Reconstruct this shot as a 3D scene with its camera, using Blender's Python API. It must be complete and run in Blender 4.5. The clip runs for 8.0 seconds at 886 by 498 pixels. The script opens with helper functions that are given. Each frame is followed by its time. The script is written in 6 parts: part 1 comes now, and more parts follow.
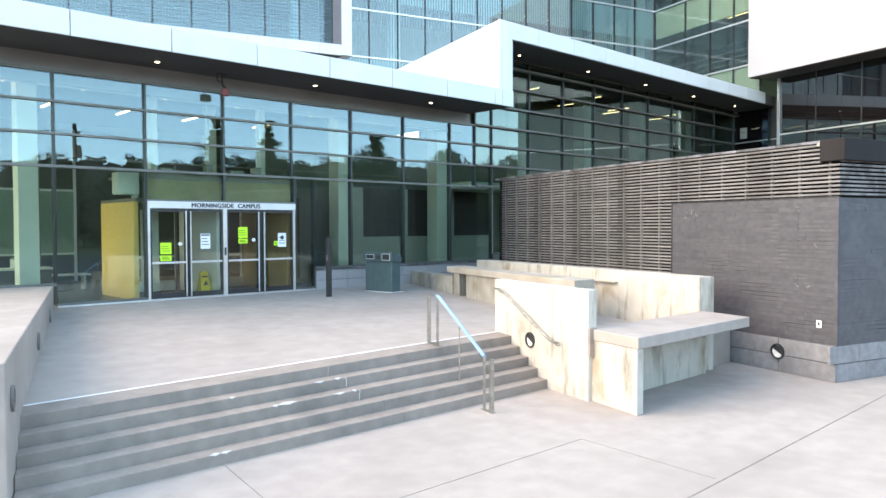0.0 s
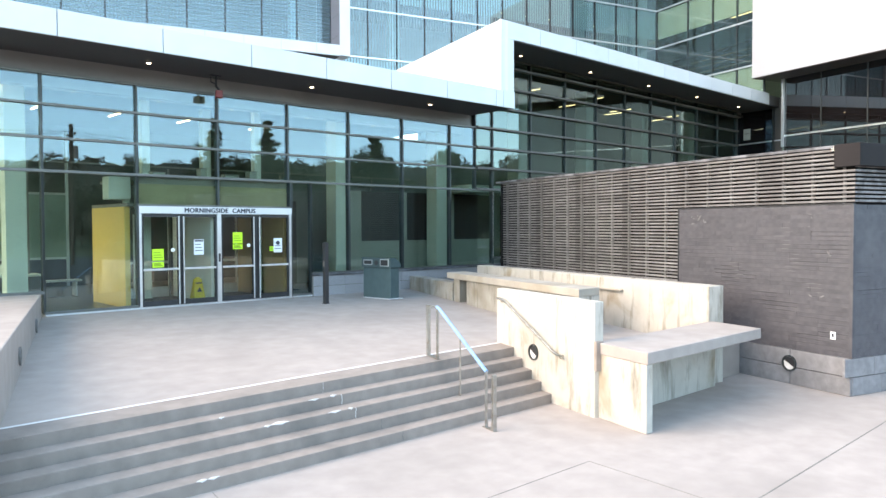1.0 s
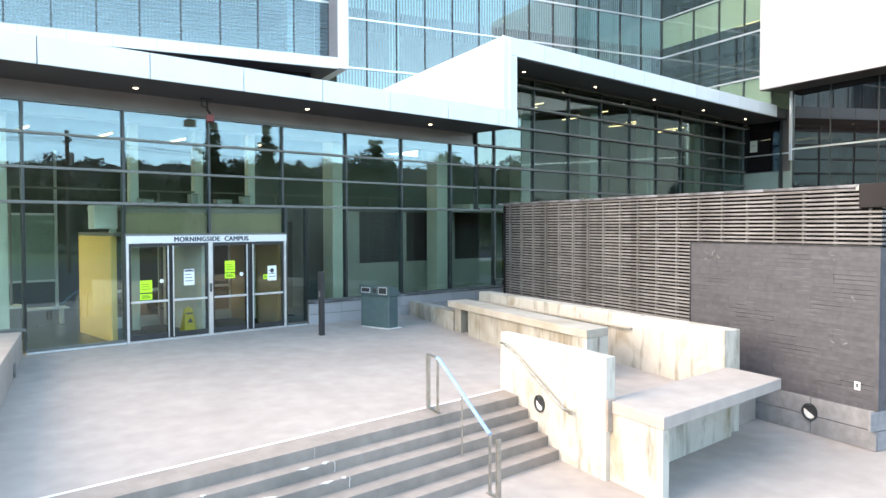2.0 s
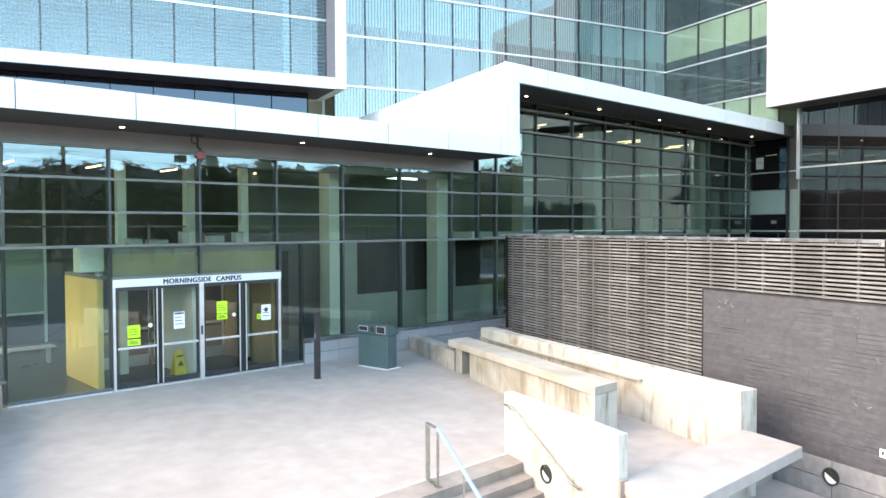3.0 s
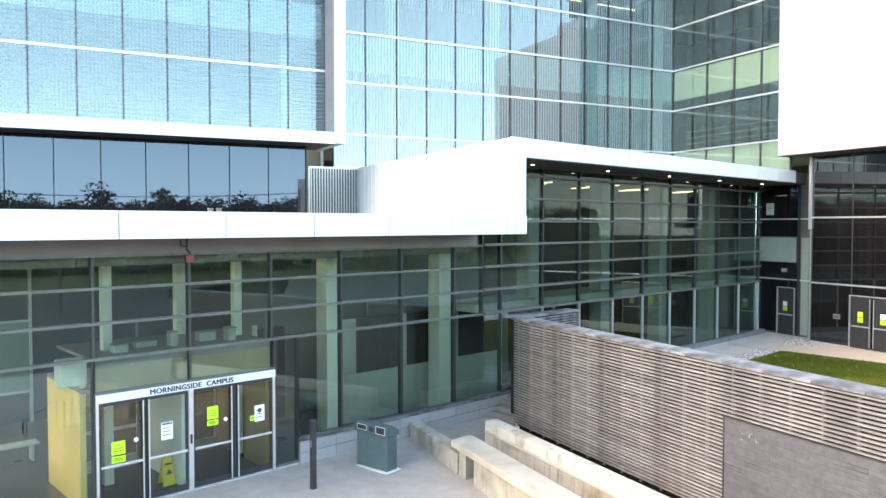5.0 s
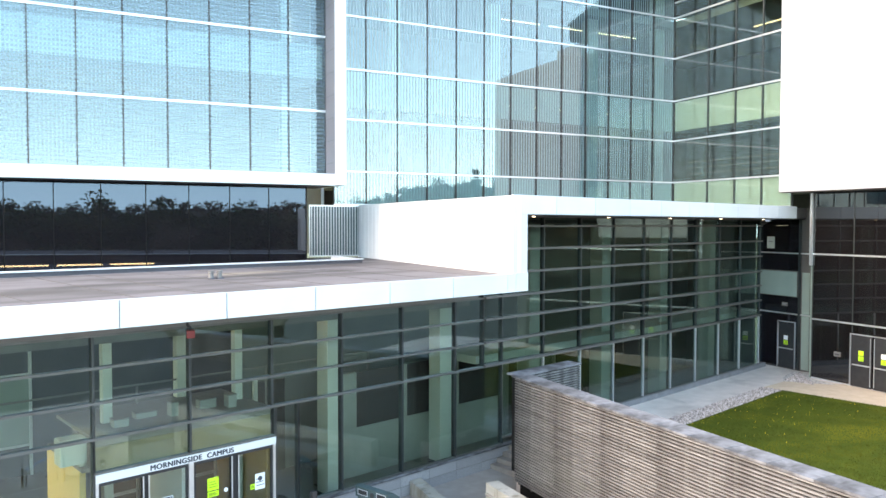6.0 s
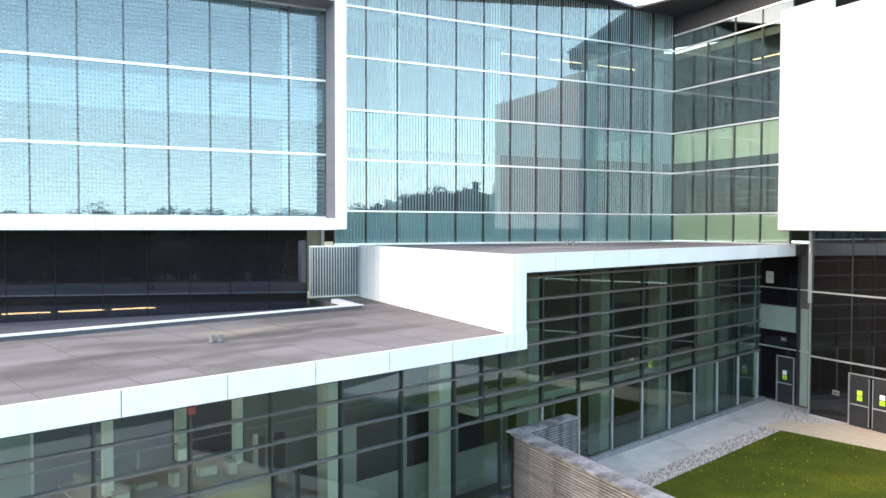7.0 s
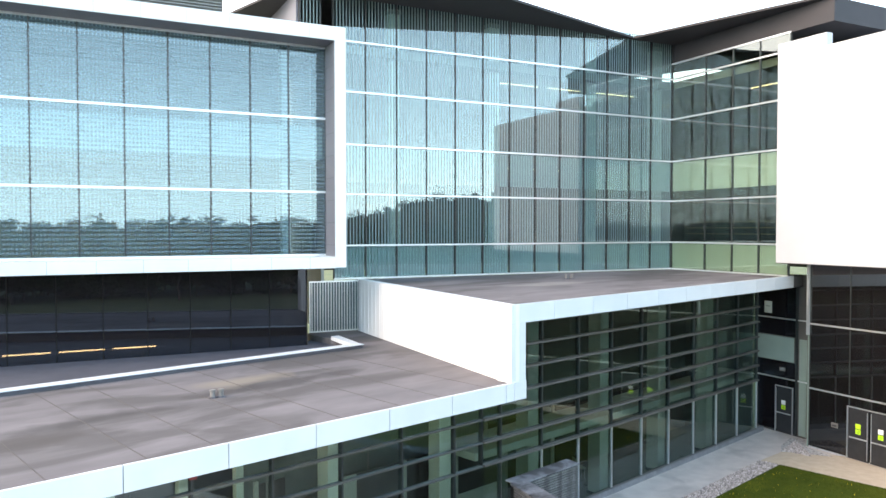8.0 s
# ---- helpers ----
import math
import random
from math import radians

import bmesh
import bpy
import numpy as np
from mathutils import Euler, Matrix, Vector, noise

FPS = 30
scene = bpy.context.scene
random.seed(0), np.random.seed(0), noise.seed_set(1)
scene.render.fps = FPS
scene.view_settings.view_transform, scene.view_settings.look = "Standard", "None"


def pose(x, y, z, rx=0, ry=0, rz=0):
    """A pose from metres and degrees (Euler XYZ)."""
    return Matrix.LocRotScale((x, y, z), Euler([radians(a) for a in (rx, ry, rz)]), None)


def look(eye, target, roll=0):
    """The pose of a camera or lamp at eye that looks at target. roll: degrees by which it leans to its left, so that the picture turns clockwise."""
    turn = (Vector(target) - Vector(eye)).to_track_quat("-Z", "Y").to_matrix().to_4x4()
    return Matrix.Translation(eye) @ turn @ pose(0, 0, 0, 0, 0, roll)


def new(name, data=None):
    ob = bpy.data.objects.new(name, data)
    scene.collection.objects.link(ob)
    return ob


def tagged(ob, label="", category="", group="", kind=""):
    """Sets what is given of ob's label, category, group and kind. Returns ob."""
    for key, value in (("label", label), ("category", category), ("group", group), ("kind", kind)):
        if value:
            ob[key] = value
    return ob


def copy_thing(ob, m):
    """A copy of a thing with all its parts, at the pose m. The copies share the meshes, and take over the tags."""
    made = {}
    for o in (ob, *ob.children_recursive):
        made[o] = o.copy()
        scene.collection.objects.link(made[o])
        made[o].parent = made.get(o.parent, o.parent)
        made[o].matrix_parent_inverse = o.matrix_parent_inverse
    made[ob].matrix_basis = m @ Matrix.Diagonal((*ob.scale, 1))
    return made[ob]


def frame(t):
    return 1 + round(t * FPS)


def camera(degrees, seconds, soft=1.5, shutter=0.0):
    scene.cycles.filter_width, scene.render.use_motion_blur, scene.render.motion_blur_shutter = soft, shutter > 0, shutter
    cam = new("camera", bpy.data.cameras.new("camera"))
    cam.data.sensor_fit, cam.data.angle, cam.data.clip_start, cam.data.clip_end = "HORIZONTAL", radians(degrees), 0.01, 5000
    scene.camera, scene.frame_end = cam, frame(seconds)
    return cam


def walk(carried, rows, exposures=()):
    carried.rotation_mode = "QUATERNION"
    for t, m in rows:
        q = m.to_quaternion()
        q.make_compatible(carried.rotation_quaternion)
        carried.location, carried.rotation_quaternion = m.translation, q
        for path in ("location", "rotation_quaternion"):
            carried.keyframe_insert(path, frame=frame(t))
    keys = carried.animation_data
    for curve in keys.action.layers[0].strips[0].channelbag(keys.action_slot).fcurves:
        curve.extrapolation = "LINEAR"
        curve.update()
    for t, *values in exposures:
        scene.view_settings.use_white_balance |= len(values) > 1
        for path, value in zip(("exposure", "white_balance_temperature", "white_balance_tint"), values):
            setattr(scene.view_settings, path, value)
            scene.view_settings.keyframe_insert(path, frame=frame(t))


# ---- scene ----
cam = camera(61.6, 8.0)
PATH = [
    (0, (-1.514, 0.034, 1.711), (-0.151, 1.496, 1.652), -0.2),
    (0.5, (-1.384, 0.174, 1.725), (-0.02, 1.636, 1.668), -0.2),
    (1, (-1.194, 0.391, 1.852), (0.17, 1.852, 1.792), -0.2),
    (1.5, (-0.942, 0.663, 2.161), (0.422, 2.125, 2.099), -0.1),
    (3, (-0.205, 1.451, 3.429), (1.158, 2.914, 3.369), -0.2),
    (3.5, (0.028, 1.685, 3.869), (1.389, 3.149, 3.812), -0.2),
    (4, (0.243, 1.947, 4.319), (1.603, 3.411, 4.261), -0.2),
    (4.5, (0.357, 2.103, 4.948), (1.718, 3.567, 4.886), -0.1),
    (6, (0.45, 2.312, 7.257), (1.813, 3.774, 7.19), 0.1),
    (6.5, (0.434, 2.282, 7.997), (1.797, 3.745, 7.934), 0.1),
    (7, (0.424, 2.246, 8.795), (1.786, 3.709, 8.734), 0.1),
    (7.5, (0.407, 2.23, 9.626), (1.77, 3.693, 9.567), 0.1),
    (8, (0.373, 2.205, 10.09), (1.737, 3.667, 10.037), -0.0),
]
walk(cam, [(t, look(eye, target, roll)) for t, eye, target, roll in PATH], [(0, 0.97, 8400, 19), (1.5, 1.05, 8450, 20), (3.5, 1.36, 8600, 20), (4.5, 1.43, 8700, 21), (6, 1.32, 8900, 22), (8, 1.0, 9000, 22)])

# The camera and its walk come first, then light, materials, structure, things.
PHI = 16.4
CP, SP = math.cos(radians(PHI)), math.sin(radians(PHI))
TURNED = pose(0, 0, 0, 0, 0, -PHI)      # the frame in which the tower, wing and garden walls are square
GROUND, TERRACE = -1.01, 0.65


def uv(u, v):
    return (u * CP + v * SP, -u * SP + v * CP)


def landing_z(y, x=8.4):
    far = (17.45 - y) / 8.4
    return -0.0325 * (17.45 - y) - 0.075 * far * max(0.0, 8.4 - x) / 8.0


# ---- world and sun ----
world = bpy.data.worlds.new("sky")
scene.world = world
world.use_nodes = True
wn, wl = world.node_tree.nodes, world.node_tree.links
wn.clear()
SUN_EL, SUN_AZ = radians(32), radians(289)     # azimuth from north (+y), clockwise
sky = wn.new("ShaderNodeTexSky")
sky.sky_type, sky.sun_disc = "NISHITA", False
sky.sun_elevation, sky.sun_rotation = SUN_EL, SUN_AZ
sky.dust_density, sky.ozone_density = 1.0, 1.5
coord = wn.new("ShaderNodeTexCoord")
squash = wn.new("ShaderNodeMapping")
squash.inputs["Scale"].default_value = (1.6, 1.6, 4.5)
squash.inputs["Location"].default_value = (2.3, 0.9, 0.35)
cloud = wn.new("ShaderNodeTexNoise")
cloud.inputs["Scale"].default_value, cloud.inputs["Detail"].default_value = 1.3, 9.0
cloud.inputs["Roughness"].default_value = 0.58
veil = wn.new("ShaderNodeValToRGB")
veil.color_ramp.elements[0].position, veil.color_ramp.elements[1].position = 0.49, 0.80
veil.color_ramp.elements[0].color = (0.0, 0.0, 0.0, 1)
veil.color_ramp.elements[1].color = (0.75, 0.75, 0.75, 1)
blend = wn.new("ShaderNodeMix")
blend.data_type = "RGBA"
blend.inputs[7].default_value = (16.0, 18.0, 20.0, 1)
back = wn.new("ShaderNodeBackground")
back.inputs["Strength"].default_value = 0.15
out = wn.new("ShaderNodeOutputWorld")
wl.new(coord.outputs["Generated"], squash.inputs["Vector"])
wl.new(squash.outputs["Vector"], cloud.inputs["Vector"])
# a cloud bank over the north, and a bright band of haze towards the horizon
aim = wn.new("ShaderNodeSeparateXYZ")
wl.new(coord.outputs["Generated"], aim.inputs["Vector"])
bank = wn.new("ShaderNodeMath")
bank.operation = "MULTIPLY_ADD"
bank.inputs[1].default_value = 0.24
wl.new(aim.outputs["Y"], bank.inputs[0])
wl.new(cloud.outputs["Fac"], bank.inputs[2])
wl.new(bank.outputs[0], veil.inputs["Fac"])
low_sky = wn.new("ShaderNodeMath")
low_sky.operation, low_sky.use_clamp = "SUBTRACT", True
low_sky.inputs[0].default_value = 1.0
wl.new(aim.outputs["Z"], low_sky.inputs[1])
haze = wn.new("ShaderNodeMath")
haze.operation = "POWER"
haze.inputs[1].default_value = 4.0
wl.new(low_sky.outputs[0], haze.inputs[0])
wl.new(veil.outputs["Color"], blend.inputs[0])
lift = wn.new("ShaderNodeMix")
lift.data_type, lift.blend_type = "RGBA", "ADD"
wl.new(haze.outputs[0], lift.inputs[0])
lift.inputs[7].default_value = (8.0, 14.5, 18.5, 1)
even = wn.new("ShaderNodeMix")
even.data_type, even.blend_type = "RGBA", "ADD"
even.inputs[0].default_value = 1.0
even.inputs[7].default_value = (1.5, 3.7, 6.4, 1)
wl.new(sky.outputs["Color"], even.inputs[6])
wl.new(even.outputs[2], lift.inputs[6])
wl.new(lift.outputs[2], blend.inputs[6])
wl.new(blend.outputs[2], back.inputs["Color"])
wl.new(back.outputs["Background"], out.inputs["Surface"])

sun_data = bpy.data.lights.new("sun", "SUN")
sun_data.energy, sun_data.angle, sun_data.color = 2.1, radians(50), (1.0, 0.88, 0.70)
sun = new("sun", sun_data)
toward = Vector((math.sin(SUN_AZ) * math.cos(SUN_EL), math.cos(SUN_AZ) * math.cos(SUN_EL), math.sin(SUN_EL)))
sun.matrix_world = look(toward * 60, (0, 0, 0))


# ---- materials ----
def nodes_of(name):
    m = bpy.data.materials.new(name)
    m.use_nodes = True
    m.node_tree.nodes.clear()
    return m, m.node_tree.nodes, m.node_tree.links


def surface(name, low, high, scale=6.0, rough=0.7, metal=0.0, bump=0.1, fine=60.0, stain=None, stain_scale=0.6, stain_amount=0.5,
            stretch=(1, 1, 1), object_random=0.0, spec=0.5, island_random=0.0, stain_from=(0.5, 0.72), drip=None):
    """A solid surface: two colours by a middle noise, stains by a large one, grain as relief."""
    m, n, l = nodes_of(name)
    tex = n.new("ShaderNodeTexCoord")
    place = n.new("ShaderNodeMapping")
    place.inputs["Scale"].default_value = stretch
    l.new(tex.outputs["Object"], place.inputs["Vector"])
    spot = place.outputs["Vector"]
    if object_random:
        which = n.new("ShaderNodeObjectInfo")
        jump = n.new("ShaderNodeMath")
        jump.operation = "MULTIPLY"
        jump.inputs[1].default_value = 83.0
        l.new(which.outputs["Random"], jump.inputs[0])
        shift = n.new("ShaderNodeVectorMath")
        shift.operation = "ADD"
        l.new(place.outputs["Vector"], shift.inputs[0])
        l.new(jump.outputs[0], shift.inputs[1])
        spot = shift.outputs[0]
    mid = n.new("ShaderNodeTexNoise")
    mid.inputs["Scale"].default_value, mid.inputs["Detail"].default_value = scale, 8.0
    l.new(spot, mid.inputs["Vector"])
    spread = n.new("ShaderNodeMapRange")
    spread.inputs[1].default_value, spread.inputs[2].default_value = 0.32, 0.68
    l.new(mid.outputs["Fac"], spread.inputs[0])
    mix = n.new("ShaderNodeMix")
    mix.data_type = "RGBA"
    mix.inputs[6].default_value, mix.inputs[7].default_value = (*low, 1), (*high, 1)
    l.new(spread.outputs[0], mix.inputs[0])
    colour = mix.outputs[2]
    if stain:
        big = n.new("ShaderNodeTexNoise")
        big.inputs["Scale"].default_value, big.inputs["Detail"].default_value = stain_scale, 6.0
        big.inputs["Distortion"].default_value = 0.6
        l.new(place.outputs["Vector"], big.inputs["Vector"])
        ramp = n.new("ShaderNodeMapRange")
        ramp.inputs[1].default_value, ramp.inputs[2].default_value = stain_from
        ramp.inputs[4].default_value = stain_amount
        l.new(big.outputs["Fac"], ramp.inputs[0])
        dirty = n.new("ShaderNodeMix")
        dirty.data_type = "RGBA"
        dirty.inputs[7].default_value = (*stain, 1)
        l.new(ramp.outputs[0], dirty.inputs[0])
        l.new(colour, dirty.inputs[6])
        colour = dirty.outputs[2]
    if drip:
        run = n.new("ShaderNodeMapping")
        run.inputs["Scale"].default_value = (2.6, 2.6, 0.45)
        l.new(tex.outputs["Object"], run.inputs["Vector"])
        wet = n.new("ShaderNodeTexNoise")
        wet.inputs["Scale"].default_value, wet.inputs["Detail"].default_value = 1.7, 10.0
        wet.inputs["Roughness"].default_value = 0.65
        l.new(run.outputs["Vector"], wet.inputs["Vector"])
        cut = n.new("ShaderNodeMapRange")
        cut.inputs[1].default_value, cut.inputs[2].default_value = 0.52, 0.70
        cut.inputs[4].default_value = 0.8
        l.new(wet.outputs["Fac"], cut.inputs[0])
        trail = n.new("ShaderNodeMix")
        trail.data_type = "RGBA"
        trail.inputs[7].default_value = (*drip, 1)
        l.new(cut.outputs[0], trail.inputs[0])
        l.new(colour, trail.inputs[6])
        colour = trail.outputs[2]
    if object_random or island_random:
        info = n.new("ShaderNodeObjectInfo" if object_random else "ShaderNodeNewGeometry")
        object_random = object_random or island_random
        swing = n.new("ShaderNodeMapRange")
        swing.inputs[3].default_value, swing.inputs[4].default_value = 1 - object_random, 1 + object_random
        l.new(info.outputs["Random Per Island" if island_random else "Random"], swing.inputs[0])
        scaled = n.new("ShaderNodeVectorMath")
        scaled.operation = "SCALE"
        l.new(colour, scaled.inputs[0])
        l.new(swing.outputs[0], scaled.inputs["Scale"])
        colour = scaled.outputs[0]
    grain = n.new("ShaderNodeTexNoise")
    grain.inputs["Scale"].default_value, grain.inputs["Detail"].default_value = fine, 4.0
    l.new(spot, grain.inputs["Vector"])
    relief = n.new("ShaderNodeBump")
    relief.inputs["Strength"].default_value, relief.inputs["Distance"].default_value = bump, 0.01
    l.new(grain.outputs["Fac"], relief.inputs["Height"])
    bsdf = n.new("ShaderNodeBsdfPrincipled")
    bsdf.inputs["Metallic"].default_value = metal
    bsdf.inputs["Specular IOR Level"].default_value = spec
    gloss = n.new("ShaderNodeMapRange")
    gloss.inputs[3].default_value, gloss.inputs[4].default_value = max(0.02, rough - 0.08), min(1, rough + 0.08)
    l.new(mid.outputs["Fac"], gloss.inputs[0])
    l.new(gloss.outputs[0], bsdf.inputs["Roughness"])
    l.new(colour, bsdf.inputs["Base Color"])
    l.new(relief.outputs["Normal"], bsdf.inputs["Normal"])
    end = n.new("ShaderNodeOutputMaterial")
    l.new(bsdf.outputs["BSDF"], end.inputs["Surface"])
    return m


def glazing(name, tint, coat=0.1, frit=None, frit_colour=(0.75, 0.82, 0.85), wave=0.0, veil=1.0, mirror=(1.0, 1.0, 1.0)):
    """Coated architectural glass: tinted see-through with a mirror coat; frit: printed stripes or dashes (kind, pitch, share)."""
    m, n, l = nodes_of(name)
    clear = n.new("ShaderNodeBsdfTransparent")
    clear.inputs["Color"].default_value = (*tint, 1)
    gloss = n.new("ShaderNodeBsdfGlossy")
    gloss.inputs["Roughness"].default_value = 0.0
    gloss.inputs["Color"].default_value = (*mirror, 1)
    slant = n.new("ShaderNodeLayerWeight")
    slant.inputs["Blend"].default_value = 0.5
    rise = n.new("ShaderNodeMath")
    rise.operation = "POWER"
    rise.inputs[1].default_value = 5.0
    l.new(slant.outputs["Facing"], rise.inputs[0])
    fres = n.new("ShaderNodeMapRange")
    fres.inputs[3].default_value, fres.inputs[4].default_value = coat, 1.0
    l.new(rise.outputs[0], fres.inputs[0])
    mix = n.new("ShaderNodeMixShader")
    l.new(fres.outputs[0], mix.inputs["Fac"])
    tex = n.new("ShaderNodeTexCoord")
    if wave:
        bow = n.new("ShaderNodeTexNoise")
        bow.inputs["Scale"].default_value = 0.7
        l.new(tex.outputs["Object"], bow.inputs["Vector"])
        relief = n.new("ShaderNodeBump")
        relief.inputs["Strength"].default_value, relief.inputs["Distance"].default_value = wave, 0.05
        l.new(bow.outputs["Fac"], relief.inputs["Height"])
        l.new(relief.outputs["Normal"], gloss.inputs["Normal"])
    body = clear.outputs["BSDF"]
    if frit:
        kind, pitch, share = frit
        part_xyz = n.new("ShaderNodeSeparateXYZ")
        l.new(tex.outputs["Object"], part_xyz.inputs["Vector"])

        def stripe(axis, step, cut):
            a = n.new("ShaderNodeMath")
            a.operation = "DIVIDE"
            a.inputs[1].default_value = step
            l.new(part_xyz.outputs[axis], a.inputs[0])
            b = n.new("ShaderNodeMath")
            b.operation = "FRACT"
            l.new(a.outputs[0], b.inputs[0])
            g = n.new("ShaderNodeMath")
            g.operation = "LESS_THAN"
            g.inputs[1].default_value = cut
            l.new(b.outputs[0], g.inputs[0])
            return g.outputs[0]
        if kind == "stripes":
            mask = stripe("X", pitch, share)
            if veil < 1:
                thin = n.new("ShaderNodeMath")
                thin.operation = "MULTIPLY"
                thin.inputs[1].default_value = veil
                l.new(mask, thin.inputs[0])
                mask = thin.outputs[0]
        else:
            both = n.new("ShaderNodeMath")
            both.operation = "MULTIPLY"
            l.new(stripe("X", pitch * 0.8, 0.72), both.inputs[0])
            l.new(stripe("Z", pitch, share), both.inputs[1])
            thin = n.new("ShaderNodeMath")
            thin.operation = "MULTIPLY"
            thin.inputs[1].default_value = veil
            l.new(both.outputs[0], thin.inputs[0])
            mask = thin.outputs[0]
        ink = n.new("ShaderNodeBsdfDiffuse")
        ink.inputs["Color"].default_value = (*frit_colour, 1)
        print_mix = n.new("ShaderNodeMixShader")
        l.new(mask, print_mix.inputs["Fac"])
        l.new(body, print_mix.inputs[1])
        l.new(ink.outputs["BSDF"], print_mix.inputs[2])
        body = print_mix.outputs["Shader"]
    l.new(body, mix.inputs[1])
    l.new(gloss.outputs["BSDF"], mix.inputs[2])
    end = n.new("ShaderNodeOutputMaterial")
    l.new(mix.outputs["Shader"], end.inputs["Surface"])
    return m


def glow(name, colour, strength):
    m, n, l = nodes_of(name)
    e = n.new("ShaderNodeEmission")
    e.inputs["Color"].default_value, e.inputs["Strength"].default_value = (*colour, 1), strength
    end = n.new("ShaderNodeOutputMaterial")
    l.new(e.outputs["Emission"], end.inputs["Surface"])
    return m


M_PLAZA = surface("plaza_concrete", (0.325, 0.28, 0.255), (0.385, 0.334, 0.306), 3.0, 0.85, bump=0.12, stain=(0.245, 0.21, 0.19), stain_scale=0.35, stain_amount=0.5)
M_STEP = surface("step_concrete", (0.25, 0.208, 0.184), (0.31, 0.26, 0.23), 5.0, 0.85, bump=0.15, stain=(0.14, 0.125, 0.115), stain_scale=0.9, stain_amount=0.6)
M_CAST = surface("cast_concrete", (0.43, 0.405, 0.36), (0.52, 0.49, 0.44), 2.2, 0.8, bump=0.15, stain=(0.23, 0.155, 0.065), stain_scale=0.9, stain_amount=0.6, stain_from=(0.52, 0.66), drip=(0.14, 0.12, 0.085))
M_CAST_OLD = surface("mottled_concrete", (0.31, 0.285, 0.245), (0.42, 0.39, 0.345), 2.2, 0.85, bump=0.2, stain=(0.20, 0.145, 0.07), stain_scale=1.3, stain_amount=0.5, stain_from=(0.46, 0.68), drip=(0.15, 0.135, 0.105))
M_SLAB = surface("worn_slab_concrete", (0.36, 0.32, 0.275), (0.43, 0.39, 0.335), 2.2, 0.85, bump=0.15, stain=(0.25, 0.20, 0.12), stain_scale=0.8, stain_amount=0.5)
M_PLINTH = surface("plinth_block", (0.17, 0.17, 0.18), (0.23, 0.23, 0.24), 8.0, 0.75, bump=0.2, stain=(0.10, 0.098, 0.10), stain_scale=1.2, stain_amount=0.6, object_random=0.08)
M_GRANITE = surface("granite_base", (0.27, 0.27, 0.28), (0.34, 0.34, 0.35), 40.0, 0.5, bump=0.05, object_random=0.08)
M_VOLUME = surface("pale_metal_cladding", (0.40, 0.41, 0.44), (0.44, 0.45, 0.48), 0.5, 0.5, bump=0.02)
M_PANEL = surface("white_panel", (0.64, 0.66, 0.68), (0.70, 0.71, 0.72), 0.8, 0.35, bump=0.02, object_random=0.02)
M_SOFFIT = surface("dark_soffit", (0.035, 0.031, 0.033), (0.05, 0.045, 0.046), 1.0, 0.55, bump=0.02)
M_CLAD = surface("dark_purple_grey_cladding", (0.026, 0.025, 0.03), (0.036, 0.034, 0.04), 0.7, 0.75, bump=0.02)
M_BULK = surface("grey_bulkhead", (0.16, 0.15, 0.145), (0.20, 0.19, 0.18), 1.0, 0.5, bump=0.02)
# shade colour for the white surround's inner faces; also the tower end wall's grey
M_SHADE_GREY = surface("shade_grey", (0.15, 0.152, 0.18), (0.18, 0.182, 0.21), 1.0, 0.45, bump=0.02)
M_MULLION = surface("dark_mullion", (0.05, 0.06, 0.062), (0.07, 0.08, 0.082), 4.0, 0.4, metal=0.6, bump=0.02)
M_TRANSOM = surface("grey_transom", (0.12, 0.125, 0.12), (0.16, 0.165, 0.16), 4.0, 0.4, metal=0.5, bump=0.02)
M_RAILG = surface("grey_sunshade", (0.115, 0.108, 0.104), (0.15, 0.142, 0.136), 4.0, 0.45, metal=0.3, bump=0.02)
M_ALU = surface("bright_aluminium", (0.62, 0.64, 0.66), (0.72, 0.74, 0.75), 5.0, 0.32, metal=0.7, bump=0.02)
M_STEEL = surface("steel_rail", (0.36, 0.34, 0.31), (0.48, 0.46, 0.43), 9.0, 0.35, metal=0.9, bump=0.05, stain=(0.24, 0.18, 0.11), stain_scale=5.0)
M_BLUE = surface("pale_blue_handrail", (0.17, 0.31, 0.50), (0.22, 0.37, 0.57), 6.0, 0.7, bump=0.03)
M_SLAT = surface("weathered_slat", (0.135, 0.131, 0.132), (0.235, 0.228, 0.225), 3.0, 0.8, bump=0.3, fine=30, stretch=(8, 1, 8), stain=(0.060, 0.054, 0.054), stain_scale=0.4, stain_amount=0.7, stain_from=(0.45, 0.60), object_random=0.16)
# near-black so the slat gaps look deep in shade; also on the recessed mullions
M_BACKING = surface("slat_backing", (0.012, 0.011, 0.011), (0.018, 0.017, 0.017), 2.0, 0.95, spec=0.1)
M_CAP = surface("dark_steel_cap", (0.014, 0.012, 0.013), (0.022, 0.019, 0.02), 1.5, 0.75, bump=0.05, spec=0.25)
M_SLATE = surface("dark_slate_strip", (0.054, 0.053, 0.062), (0.082, 0.080, 0.090), 7.0, 0.55, bump=0.2, object_random=0.09, stain=(0.12, 0.117, 0.125), stain_scale=1.1, stain_amount=0.5)
M_COPING = surface("stone_coping", (0.115, 0.118, 0.13), (0.19, 0.193, 0.21), 6.0, 0.7, bump=0.1, object_random=0.2, stain=(0.04, 0.038, 0.04), stain_scale=1.6, stain_amount=0.85, stain_from=(0.44, 0.58))
